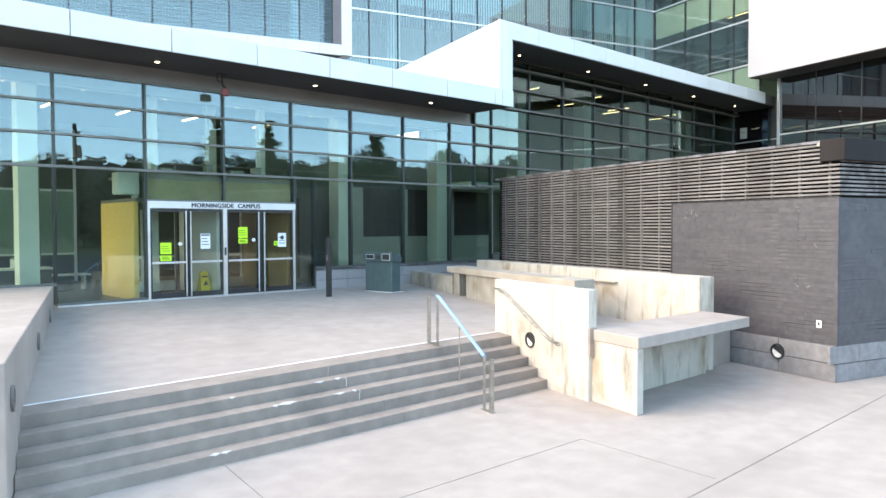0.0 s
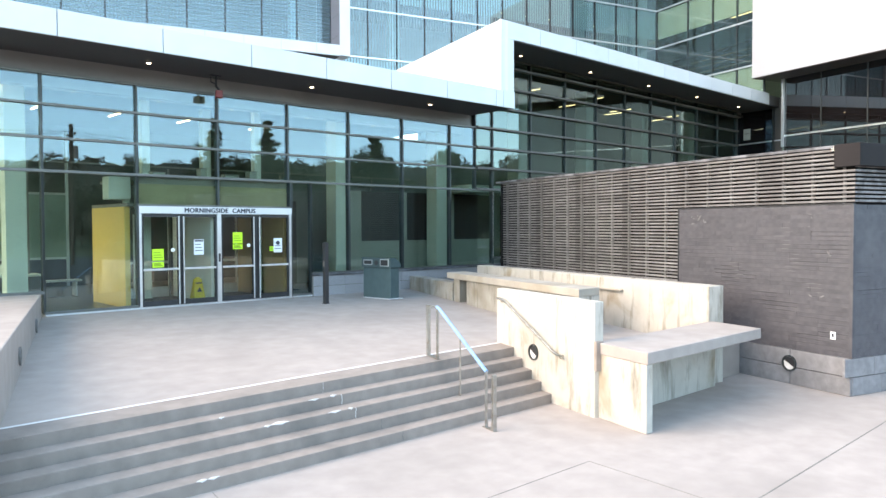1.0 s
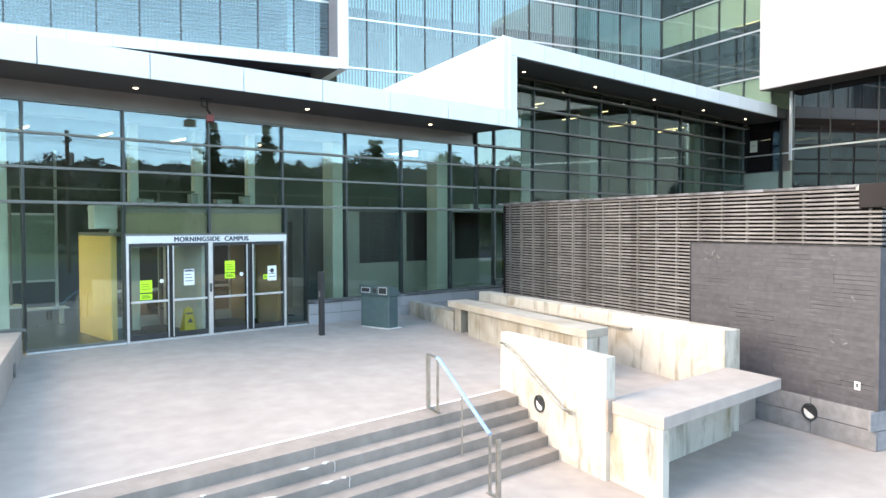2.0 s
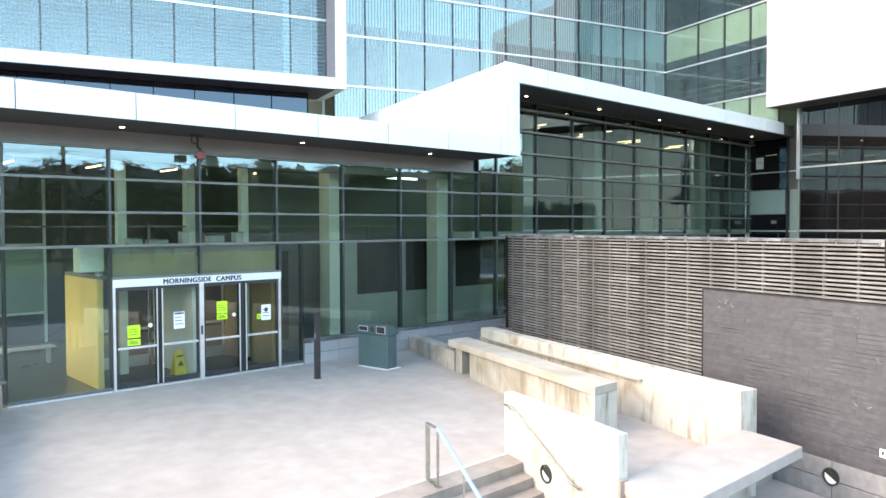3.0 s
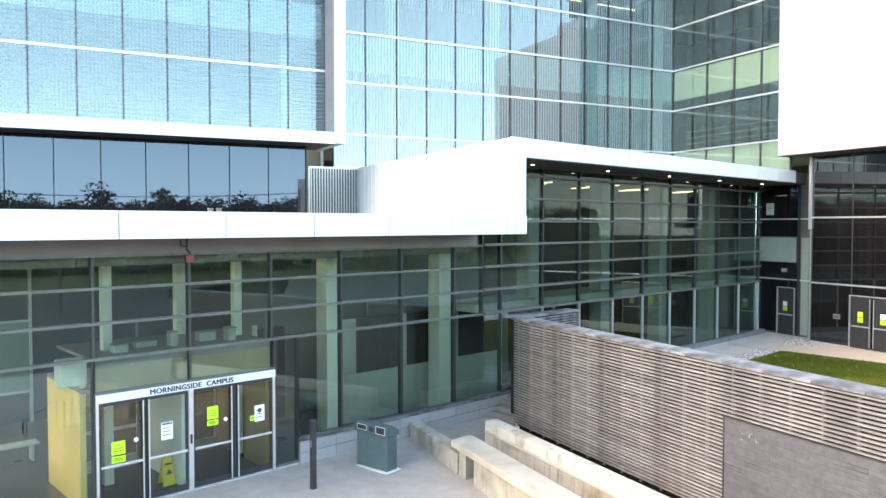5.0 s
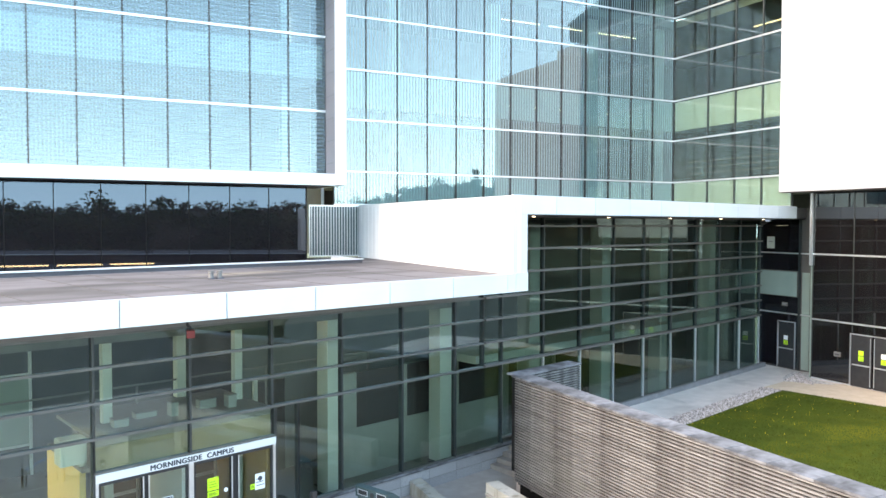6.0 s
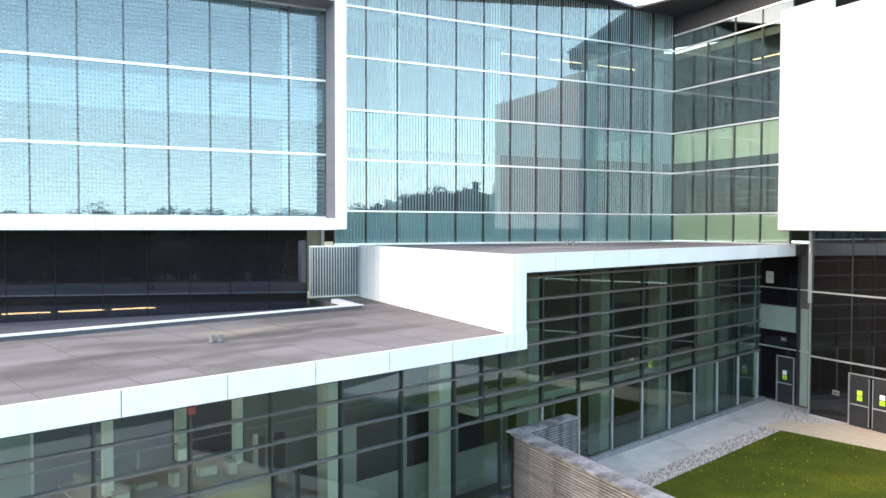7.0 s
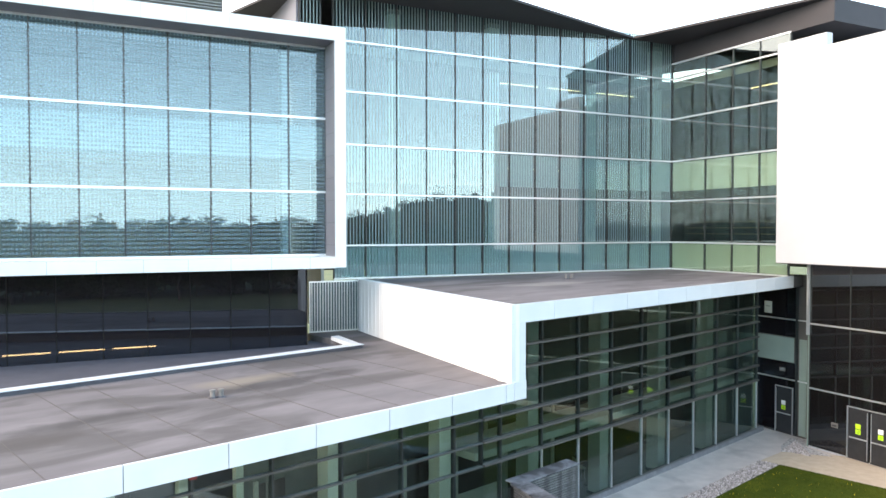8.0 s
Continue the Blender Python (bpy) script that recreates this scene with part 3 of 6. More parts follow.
roof_low = [(WEST - 0.3, FAS_Y + 0.05), (on_u(SW + 0.3, FAS_Y + .05), FAS_Y + 0.05), (on_u(SW + 0.3, 23.55), 23.55), (WEST - 0.3, 23.55)]
structure("roof_lower", prism(roof_low, 5.5, 5.9), M_ROOF, "flat grey roof membrane with dark water stains", "roof")
structure("roof_corner", prism([(16.2, 23.553), (on_u(SW + 0.3, 23.553), 23.553), uv(SW + 0.3, 31.4), uv(8.2, 31.4), uv(8.2, 30.9), (16.6, 25.6)], 5.5, 5.9), M_ROOF, "flat grey roof membrane beside the white wall", "roof")

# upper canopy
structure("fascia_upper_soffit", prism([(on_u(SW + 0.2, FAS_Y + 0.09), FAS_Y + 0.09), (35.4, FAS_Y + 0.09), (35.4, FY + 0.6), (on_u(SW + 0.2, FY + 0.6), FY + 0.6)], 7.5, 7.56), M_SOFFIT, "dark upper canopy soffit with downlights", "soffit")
fas2 = thing("fascia_upper", pose(0, FAS_Y + 0.03, 7.53), "white metal panel fascia of the upper canopy", "fascia", kind="structure")
xs = [15.34 + 1.86 * k for k in range(0, 11)]
for xa, xb in zip(xs, xs[1:]):
    part("panel", box(xa + 0.007, 0, 0, min(xb, 34.4) - 0.007, 0.06, 0.52, 0.004), M_PANEL, fas2)
part("fin", box(15.34, 0.0, -1.6, 15.94, 0.5, -0.003, 0.004), M_PANEL, fas2, "white upright return between the two canopies")
up = [(on_u(SW, FAS_Y + .1), FAS_Y + 0.1), (36, FAS_Y + 0.1), uv(29.2, 26.5), uv(27.68, 31.5), uv(SW, 31.5)]
structure("roof_upper", prism(up, 7.56, 8.0), M_ROOF, "flat grey upper roof membrane", "roof")
wall_uv("wall_step", SW - 0.02, 19.3, SW + 0.28, 31.2, 5.88, 8.03, M_PANEL, "blank white metal wall between two roof levels", bevel=0.004)

# ---- tower ----
TV = 31.5
PT = 1.407
us = [27.68 - PT * k for k in range(0, 14)][::-1]
TZ = [8.05, 9.42, 11.55, 13.6, 15.77, 17.83, 19.9]
facade_window("window_8", TURNED @ pose(0, TV, 0), us, TZ, G_TOWER, "striped blue-green glass tower wall", mull_mat=M_BLACK, mull=(0.04, 0.1), trans=(0.07, 0.1), trans_mat=M_ALU, proud=0.03)
facade_window("window_16", TURNED @ pose(0, TV, 0), [8.0, 8.87], [17.52, 17.83, 19.58], G_TOWER, "striped tower glass above the box roof", mull_mat=M_BLACK, mull=(0.04, 0.1), trans=(0.07, 0.1), trans_mat=M_ALU, proud=0.03)
vs_ = [0, 2.29, 3.97, 5.5, 7.1]
facade_window("window_9", TURNED @ pose(27.68, TV, 0, 0, 0, -90), vs_, [*TZ[:-1], 18.62], G_CLEAR, "clear glass return wall of the tower", mull=(0.05, 0.1), trans=(0.07, 0.1), trans_mat=M_ALU, proud=0.03)
part_roof = prism([(16.1, 23.0), (32.75, 23.0), (32.8, 13.55), (42.5, 13.85), (42.5, 19.5), (38.8, 46), (16.1, 46)], 19.6, 19.7)
structure("roof_eaves", part_roof, M_CLAD, "thin dark overhanging roof slab", "roof")

# ---- box volume with white frame ----
BXV, FRV = 29.6, 28.45
bus = [8.44 - 1.407 * k for k in range(0, 14)][::-1]
facade_window("window_10", TURNED @ pose(0, BXV, 0), bus, [9.12, 11.5, 14.28, 16.95], G_BOX, "blue glass with fine dashed print in a white frame", mull=(0.042, 0.1), trans=(0.08, 0.1), mull_mat=M_BLACK, trans_mat=M_ALU, proud=0.03)
fr = thing("frame_surround", TURNED, "projecting white metal surround of the glass box", "trim", kind="structure")
part("post", prism([(8.45, FRV), (8.87, FRV), (8.87, 31.6), (8.45, 31.6)], 8.68, 17.5), M_PANEL, fr)
part("top_beam", box(-9.9, FRV, 17.0, 8.447, 31.6, 17.5), M_PANEL, fr)
# thin grey sheets put shade into the colour of the surround's inner faces
part("lintel_lining", box(-9.85, FRV + 0.03, 16.985, 8.44, BXV - 0.06, 16.998), M_SHADE_GREY, fr, "grey sheet for the shaded underside of the beam")
part("reveal_lining", box(8.437, FRV + 0.03, 9.09, 8.448, BXV - 0.06, 16.98), M_SHADE_GREY, fr, "grey sheet for the shaded inner face of the post")
part("bottom_beam", box(-9.9, FRV, 8.66, 8.447, 31.6, 9.08), M_PANEL, fr)
facade_window("window_11", TURNED @ pose(0, 29.75, 0), [7.72 - 1.407 * k for k in range(0, 13)][::-1], [5.55, 8.64], G_DARK, "dark recessed glazing under the glass box", mull=(0.03, 0.08), proud=0.02, mull_mat=M_BACKING, trans_mat=M_BACKING)

# ---- black wing and white volume ----
facade_window("window_12", TURNED @ pose(28.4, 23.83, 0, 0, 0, -90), [0, 1.85, 4.0, 6.5, 9.1], [TERRACE, 3.2, 6.0, 8.66], G_WING, "black glass wing with thin white bands", mull=(0.04, 0.1), trans=(0.07, 0.1), trans_mat=M_ALU, proud=0.02)
structure("white_volume", prism([(27.0, 14.6), (36, 14.6), (36, 24.5), (27.0, 24.5)], 8.65, 17.5, 0.01), M_VOLUME, "windowless white metal-clad upper volume", "wall", TURNED)
structure("white_parapet", prism([(27.0, 22.2), (27.35, 22.2), (27.35, 24.5), (27.0, 24.5)], 17.5, 18.02), M_VOLUME, "raised white metal-clad end of the upper volume", "wall", TURNED)
wall_uv("wall_east", 29.3, 23.8, 29.6, 27.4, TERRACE - 0.05, 8.0, M_INNER_DARK, "dark end wall of the terrace court")

# ---- granite base blocks, plinth and slate ----
base = bpy.data.objects["granite_base"]
blk = mesh_of("block", box(0.006, -0.012, 0.005, 1.02, 0.02, 0.267, 0.004), M_GRANITE)
for i in range(8):
    for j in range(2):
        piece("block", blk, base, pose(9.87 + 1.026 * i, FY - 0.095, -0.02 + 0.277 * j))
part("coping", box(9.85, FY - 0.14, 0.545, 18.0, FY + 0.1, 0.585, 0.006), M_COPING, base, "thin grey sill")

plinth = thing("plinth", TURNED, "grey concrete block plinth under the slate wall", "wall base", kind="structure")
part("core", prism([(SW + 0.02, 8.05), (16.5, 8.05), (16.5, 8.9), (SW + 0.9, 8.9), (SW + 0.9, 13), (SW + 0.02, 13)], GROUND - 0.02, -0.36), M_PLINTH, plinth)
pb_long = mesh_of("block", box(0, 0.004, 0.004, 0.05, 1.16, 0.312, 0.006), M_PLINTH)
pb_side = mesh_of("block", box(0.004, 0, 0.004, 0.78, 0.05, 0.312, 0.006), M_PLINTH)
for j in range(2):
    for k in range(4):
        piece("block", pb_long, plinth, pose(SW - 0.03, 8.0 + 1.168 * k, GROUND + 0.32 * j))
    for k in range(7):
        piece("block", pb_side, plinth, pose(SW + 0.022 + 0.785 * k - 0.2 * j, 8.0, GROUND + 0.32 * j))

slate = thing("slate_wall", TURNED, "dark grey split-slate cladding in thin courses", "wall", kind="structure")
part("core", prism([(SW + 0.03, 8.06), (16.5, 8.06), (16.5, 8.4), (SW + 0.4, 8.4), (SW + 0.4, 11.94), (SW + 0.03, 11.94)], -0.37, 2.2), M_SLATE, slate)
rng = random.Random(7)
COURSE = 0.0755
lengths, ends = (0.42, 0.58, 0.74), {}
GAPS = (0.0006, 0.0012, 0.005)


def strip_mesh(w, gap):
    key = (w, gap)
    if key not in ends:
        ends[key] = mesh_of("strip", box(0, 0.0004, gap * 0.4, 0.05, w - 0.0004, COURSE - gap), M_SLATE)
    return ends[key]


def gap_at(v, z):
    """Tight joints mostly, with patches where the courses have opened."""
    wavy = math.sin(v * 3.1 + 1.2) * math.sin(z * 4.3 + v) + rng.uniform(-0.5, 0.5)
    return GAPS[2] if wavy > 0.72 else GAPS[1] if wavy > 0.25 else GAPS[0]


for j in range(34):
    v, z = 8.045, -0.37 + COURSE * j
    while v < 11.9:
        w = lengths[rng.randrange(3)]
        if v + w > 11.6:
            w = round(11.938 - v, 2)
        gap = gap_at(v, z)
        piece("strip", strip_mesh(w, gap), slate, pose(SW - 0.012 + rng.uniform(-0.002, 0.002), v, z))
        v += w
bm = bmesh.new()
for j in range(34):
    u, z = SW + 0.01 - rng.uniform(0, 0.4), -0.37 + COURSE * j
    while u < 16.3:
        w = rng.choice(lengths)
        gap = gap_at(u, z)
        add_box(bm, max(u, SW + 0.04) + 0.001, 8.012 + rng.uniform(-0.003, 0.004), z + gap * 0.4, u + w - 0.001, 8.07, z + COURSE - gap)
        u += w
tagged(part("strip_course", bm, M_SLATE, slate), kind="stuff")
part("corner_trim", box(SW - 0.02, 7.985, -0.37, SW + 0.04, 8.045, 2.2, 0.004), M_SLATE, slate)
part("edge_trim", box(SW - 0.02, 11.94, -0.37, SW + 0.05, 11.975, 2.215), M_BLACK, slate, "thin black metal edge strip")
part("edge_trim", box(SW - 0.02, 8.0, 2.2, SW + 0.05, 11.975, 2.225), M_BLACK, slate, "thin black metal edge strip")
M_SCRAPE = surface("scraped_paint", (0.15, 0.145, 0.15), (0.27, 0.262, 0.268), 30.0, 0.8, bump=0.2)
scrape = random.Random(12)
for v0, v1, z0, z1, n in ((11.15, 11.62, 2.03, 2.07, 7), (11.18, 11.24, 1.86, 2.03, 5), (11.36, 11.44, 1.92, 2.04, 5), (11.52, 11.6, 1.8, 2.05, 7), (8.75, 8.85, 1.82, 2.06, 5), (8.4, 8.44, 1.2, 1.7, 3), (8.55, 9.0, 0.62, 0.66, 4)):
    for _ in range((n + 1) // 2):
        v, z, a = scrape.uniform(v0, v1), scrape.uniform(z0, z1), scrape.uniform(0, 180)
        L, w = scrape.uniform(0.012, 0.05), scrape.uniform(0.004, 0.013)
        part("faded_paint_mark", prism([(-L, -w), (L * 0.4, -w * 0.5), (L, 0.0), (L * 0.2, w), (-L * 0.7, w * 0.6)], 0, 0.004), M_SCRAPE, slate).matrix_basis = pose(SW - 0.0185, v, z, 0, -90, 0) @ Matrix.Rotation(radians(a), 4, "Z")
for v0, z0, n in ((9.15, 1.5, 6), (8.95, 1.1, 5), (10.2, 0.9, 5), (10.6, 0.55, 4), (8.5, 0.75, 3), (11.0, 0.3, 4)):
    for k in range(n):
        v, L = v0 + scrape.uniform(-0.06, 0.06), scrape.uniform(0.18, 0.42)
        part("lime_streak", prism([(0, 0), (L * 0.6, -0.0015), (L, 0.001), (L * 0.5, 0.0045)], 0, 0.002), M_SCRAPE, slate, "pale lime line along a joint").matrix_basis = pose(SW - 0.0155, v, z0 + COURSE * k - 0.37 % COURSE) @ Matrix(((0, 0, -1, 0), (1, 0, 0, 0), (0, 1, 0, 0), (0, 0, 0, 1)))
tag = thing("wall_plaque", TURNED @ pose(SW - 0.03, 8.28, -0.09), "small white wall plaque with a dark mark", "sign")
part("plate", box(0, 0, 0, 0.012, 0.1, 0.13, 0.004), M_PAPER, tag)
part("print", box(-0.002, 0.03, 0.04, 0.003, 0.07, 0.1), M_PRINT, tag)

# ---- timber slats ----
screen = thing("slat_screen", TURNED, "weathered grey-brown horizontal timber slats on posts", "screen", kind="structure")
bays_v = [7.96, 9.95, 11.96, 13.75, 15.55, 17.35, 19.12]
slat_mesh = {}
for b, (va, vb) in enumerate(zip(bays_v, bays_v[1:])):
    slat_mesh[b] = mesh_of("slat", box(-0.015, 0.003, 0, 0.045, vb - va - 0.003, 0.036, 0.004), M_SLAT)
    row = 0
    z = 3.10
    while z > (2.24 if b < 2 else 0.36):
        if not (b == 0 and z > 2.80):
            piece("slat", slat_mesh[b], screen, pose(SW - 0.01 + rng.uniform(-0.003, 0.003), va, z))
        else:
            short = slat_mesh.setdefault("short", mesh_of("slat", box(-0.015, 0.38, 0, 0.045, vb - va - 0.003, 0.036, 0.004), M_SLAT))
            piece("slat", short, screen, pose(SW - 0.01, va, z))
        z -= PITCH
post_m = mesh_of("batten", box(0.036, -0.025, 0.3, 0.09, 0.025, 3.12), M_SLAT)
post_s = mesh_of("batten", box(0.036, -0.025, 2.22, 0.09, 0.025, 3.12), M_SLAT)
v = 8.2
while v < 19.1:
    piece("batten", post_s if v < 11.95 else post_m, screen, pose(SW, v, 0))
    v += 0.6
bm = bmesh.new()
z = 3.10
while z > 2.24:
    add_box(bm, SW + 0.04, 7.965, z, 16.3, 8.01, z + 0.038)
    z -= PITCH
tagged(part("side_slats", bm, M_SLAT, screen), kind="stuff")
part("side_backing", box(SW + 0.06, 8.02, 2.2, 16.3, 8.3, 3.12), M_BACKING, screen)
beam = thing("steel_cap", TURNED, "dark painted steel beam capping the wall corner", "beam", kind="structure")
part("channel", box(SW - 0.06, 7.86, 2.83, 16.5, 8.33, 3.21, 0.01), M_CAP, beam)
part("bracket", box(SW - 0.05, 8.34, 3.10, SW + 0.05, 8.40, 3.20, 0.006), M_STEEL, beam, "pale metal bracket")
cop = thing("coping", TURNED, "grey stone coping slabs on the slatted wall", "coping", kind="structure")
slab = mesh_of("slab", box(-0.05, 0.005, 0, 0.5, 0.905, 0.05, 0.006), M_COPING)
for k in range(12):
    piece("slab", slab, cop, pose(SW, 8.34 + 0.91 * k, 3.155 + rng.uniform(-0.003, 0.003)))
ret = thing("return_screen", pose(0, 0, 0), "short slatted return wall with stone coping", "screen", kind="structure")
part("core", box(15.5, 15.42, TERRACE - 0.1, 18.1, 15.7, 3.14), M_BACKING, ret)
rs = mesh_of("slat", box(15.55, 15.36, 0, 18.1, 15.4, 0.04), M_SLAT)
for k in range(34):
    piece("slat", rs, ret, pose(0, 0, 3.08 - PITCH * k))
part("coping_slab", box(15.45, 15.34, 3.157, 18.15, 15.85, 3.21, 0.006), M_COPING, ret)


# ---- benches and low walls ----
counter = thing("counter_bench", pose(7.73, 5.87, GROUND), "cast concrete counter slab on stained concrete legs", "bench")
rel = Vector((7.73, 5.87))


def plan(*pts):
    return [(x - rel.x, y - rel.y) for x, y in pts]


part("slab", prism(plan((7.72, 5.86), (11.25, 5.86), (11.56, 6.92), (8.02, 6.92)), 1.13 - 0.17, 1.13, 0.012), M_PLAZA, counter)
part("leg", prism(plan((7.735, 5.885), (7.90, 5.885), (8.195, 6.89), (8.03, 6.89)), 0, 0.958, 0.01), M_CAST, counter)
part("back_wall", prism(plan((8.2, 6.72), (11.35, 6.72), (11.40, 6.9), (8.25, 6.9)), 0, 0.958, 0.01), M_CAST, counter)

bench = thing("long_bench", pose(10.44, 9.03, 0), "long cast concrete ledge bench with a thick overhanging slab", "bench")


def along(y, inset=0.0):
    """x of the bench's west edge at that y, both from its near corner."""
    return y * 0.333 + inset


def skew(y0, y1, west, east):
    return [(along(y0, west), y0), (along(y0, east), y0), (along(y1, east), y1), (along(y1, west), y1)]


SEAT = 0.64
part("slab", prism(skew(0.0, 5.72, 0.0, 0.68), SEAT - 0.155, SEAT, 0.012), M_SLAB, bench)
part("base", prism(skew(0.3, 4.7, 0.07, 0.64), -0.32, SEAT - 0.157, 0.006), M_CAST_OLD, bench)
part("leg", prism(skew(5.06, 5.4, 0.05, 0.62), -0.15, SEAT - 0.157, 0.008), M_CAST_OLD, bench)
part("end_block", prism(skew(0.0, 0.297, 0.0, 0.68), -0.32, SEAT - 0.157, 0.008), M_CAST, bench, "pale upright end block")
part("socket_cover", prism(skew(0.34, 0.5, 0.055, 0.075), -0.22, 0.0), M_BLACK, bench, "small black patch at the bench foot")
low = structure("wall_low", prism([(10.44 + along(5.44, 0.03), 14.47), (10.44 + along(5.44, 0.42), 14.47), (13.22 + 0.42, 17.33), (13.22 + 0.03, 17.33)], -0.2, 0.38, 0.012), M_CAST_OLD, "low cast concrete wall meeting the facade", "wall")
# drip ledge on the parapet
part("ledge", box(8.94, 12.17, 0.50, 9.04, 18.3, 0.53), M_SLAB, W2, "thin projecting ledge")

# chipped and patched step edges
M_CHIP = surface("fresh_chip", (0.55, 0.54, 0.53), (0.72, 0.71, 0.70), 25.0, 0.85, bump=0.4)
wear = random.Random(31)


def step_top(k, x):
    return GROUND + (landing_z(EDGE_Y, x) - GROUND) * (5 - k) / 5


def chip(k, x, w, d, drop=0.018):
    """A pale broken patch on the front edge of step k (0: the landing)."""
    y, z = EDGE_Y - TREAD * k, step_top(k, x)
    top = [(-w / 2, 0.006), (-w * 0.2, 0.002), (w * 0.3, 0.003), (w / 2, 0.008), (w * 0.36, d * 0.6), (w * 0.05, d), (-w * 0.3, d * 0.5)]
    part("chipped_patch", prism([(x + a + wear.uniform(-0.01, 0.01), y + b) for a, b in top], z - 0.004, z + 0.0035), M_CHIP, stairs, "pale chipped concrete patch")
    front = [(-w * 0.34, -0.002), (w * 0.3, -0.002), (w * 0.2, -drop * 0.5), (w * 0.02, -drop), (-w * 0.2, -drop * 0.4)]
    part("chipped_patch", prism([(x + a + wear.uniform(-0.008, 0.008), b) for a, b in front], -0.0045, 0.004), M_CHIP, stairs).matrix_basis = Matrix.Translation((0, y, z)) @ Matrix.Rotation(radians(90), 4, "X")


for k, x, w, d in ((2, 3.6, 0.26, 0.09), (2, 3.42, 0.1, 0.05), (4, 2.31, 0.12, 0.05), (4, 2.44, 0.14, 0.04), (1, 4.58, 0.1, 0.05), (2, 4.42, 0.2, 0.04), (2, 4.68, 0.08, 0.05), (0, 0.85, 0.16, 0.03), (1, 2.95, 0.07, 0.04), (1, 4.28, 0.16, 0.02)):
    chip(k, x, w, d)
for k, x in ((0, 4.60), (1, 4.72), (2, 4.76), (3, 4.98), (4, 5.12)):
    y, z = EDGE_Y - TREAD * k, step_top(k, x)
    pts = [(x + wear.uniform(-0.012, 0.012), z - 0.004 - RISE * 0.95 * q / 5) for q in range(6)]
    for (xa, za), (xb, zb_) in zip(pts, pts[1:]):
        part("crack", tube([(xa, y, za), (xb, y, zb_)], 0.005, 5), M_CHIP if k < 3 else M_JOINT, stairs)

# steps up to the terrace
climb = thing("terrace_stairs", pose(0, 0, 0), "short flight of concrete steps up to the terrace", "stairs", kind="structure")
for k in range(5):
    x0 = 16.4 + 0.27 * k
    part("step", box(x0, 15.74, -0.2, 17.715, FY - 0.11, 0.13 * (k + 1) if k < 4 else TERRACE - 0.038, 0.006), M_STEP, climb)

# ---- terrace court ----
lawn = structure("lawn", prism([uv(SW + 0.5, 8.6), (30.4, 6.0), (30.4, 14.6), (on_u(SW + 0.5, 14.6), 14.6)], TERRACE - 0.05, TERRACE + 0.02), M_GRASS, "mown green lawn with small yellow flowers", "lawn")
structure("gravel_bed", prism([(on_u(SW + 0.5, 14.62), 14.62), (30.4, 14.62), (30.4, 15.4), (on_u(SW + 0.5, 15.4), 15.4)], TERRACE - 0.05, TERRACE - 0.015), M_GRAVEL, "bed of pale loose gravel beside the lawn", "gravel")
structure("tan_path", prism([(30.42, 6.0), (32.4, 6.0), (33.6, 13.2), (32.3, 15.3), (30.42, 15.4)], TERRACE - 0.05, TERRACE - 0.008), M_TAN, "tan paved path along the black wing", "path")
structure("gravel_corner", prism([(32.32, 15.35), (33.1, 13.55), (33.75, 14.9), (35.1, 15.3), (34.6, 15.9), (33.2, 15.7)], TERRACE - 0.05, TERRACE - 0.004), M_GRAVEL, "loose gravel at the wing's corner", "gravel")


def scatter(name, n, where, size, material, label, category, seed, tall=False):
    r = random.Random(seed)
    verts, faces = [], []
    for _ in range(n):
        x, y = where(r)
        a, s = r.uniform(0, 6.28), size * r.uniform(0.6, 1.4)
        k = len(verts)
        if tall:
            dx, dy = math.cos(a) * s * 0.16, math.sin(a) * s * 0.16
            lean = Vector((r.uniform(-0.4, 0.4), r.uniform(-0.4, 0.4))) * s
            z = TERRACE + 0.015
            verts += [(x - dx, y - dy, z), (x + dx, y + dy, z), (x + lean.x, y + lean.y, z + s)]
            faces.append((k, k + 1, k + 2))
        else:
            z = TERRACE - 0.03
            ring = [(x + math.cos(a + q * 1.571) * s * (0.7 + 0.3 * r.random()), y + math.sin(a + q * 1.571) * s * (0.7 + 0.3 * r.random())) for q in range(4)]
            verts += [(p[0], p[1], z) for p in ring] + [(x + r.uniform(-.2, .2) * s, y + r.uniform(-.2, .2) * s, z + s * r.uniform(0.8, 1.3))]
            faces += [(k + q, k + (q + 1) % 4, k + 4) for q in range(4)]
    me = bpy.data.meshes.new(name)
    me.from_pydata(verts, [], faces)
    me.materials.append(material)
    return tagged(new(name, me), label, category, kind="stuff")


def in_lawn(r):
    y = r.uniform(7.5, 14.55) + max(0.0, r.gauss(-0.05, 0.08))
    return r.uniform(on_u(SW + 0.6, y), 30.35), y


def in_gravel(r):
    if r.random() < 0.16:
        a, b = r.random(), r.random()
        return 32.5 + 1.9 * a, 15.35 - 1.2 * b * (1 - a) + 0.2 * a
    y = r.uniform(14.64, 15.38)
    return r.uniform(19, 30.38), y


scatter("grass", 60000, in_lawn, 0.05, M_BLADE, "short green grass blades", "grass", 3, True)
scatter("flowers", 130, lambda r: (r.uniform(23, 30), 14.5 - 3.4 * r.random() ** 1.6), 0.05, M_YELLOW, "small yellow dandelions in the lawn", "flowers", 5, True)
scatter("gravel_stones", 9000, in_gravel, 0.06, M_PEBBLE, "pale rounded gravel stones", "gravel", 4)


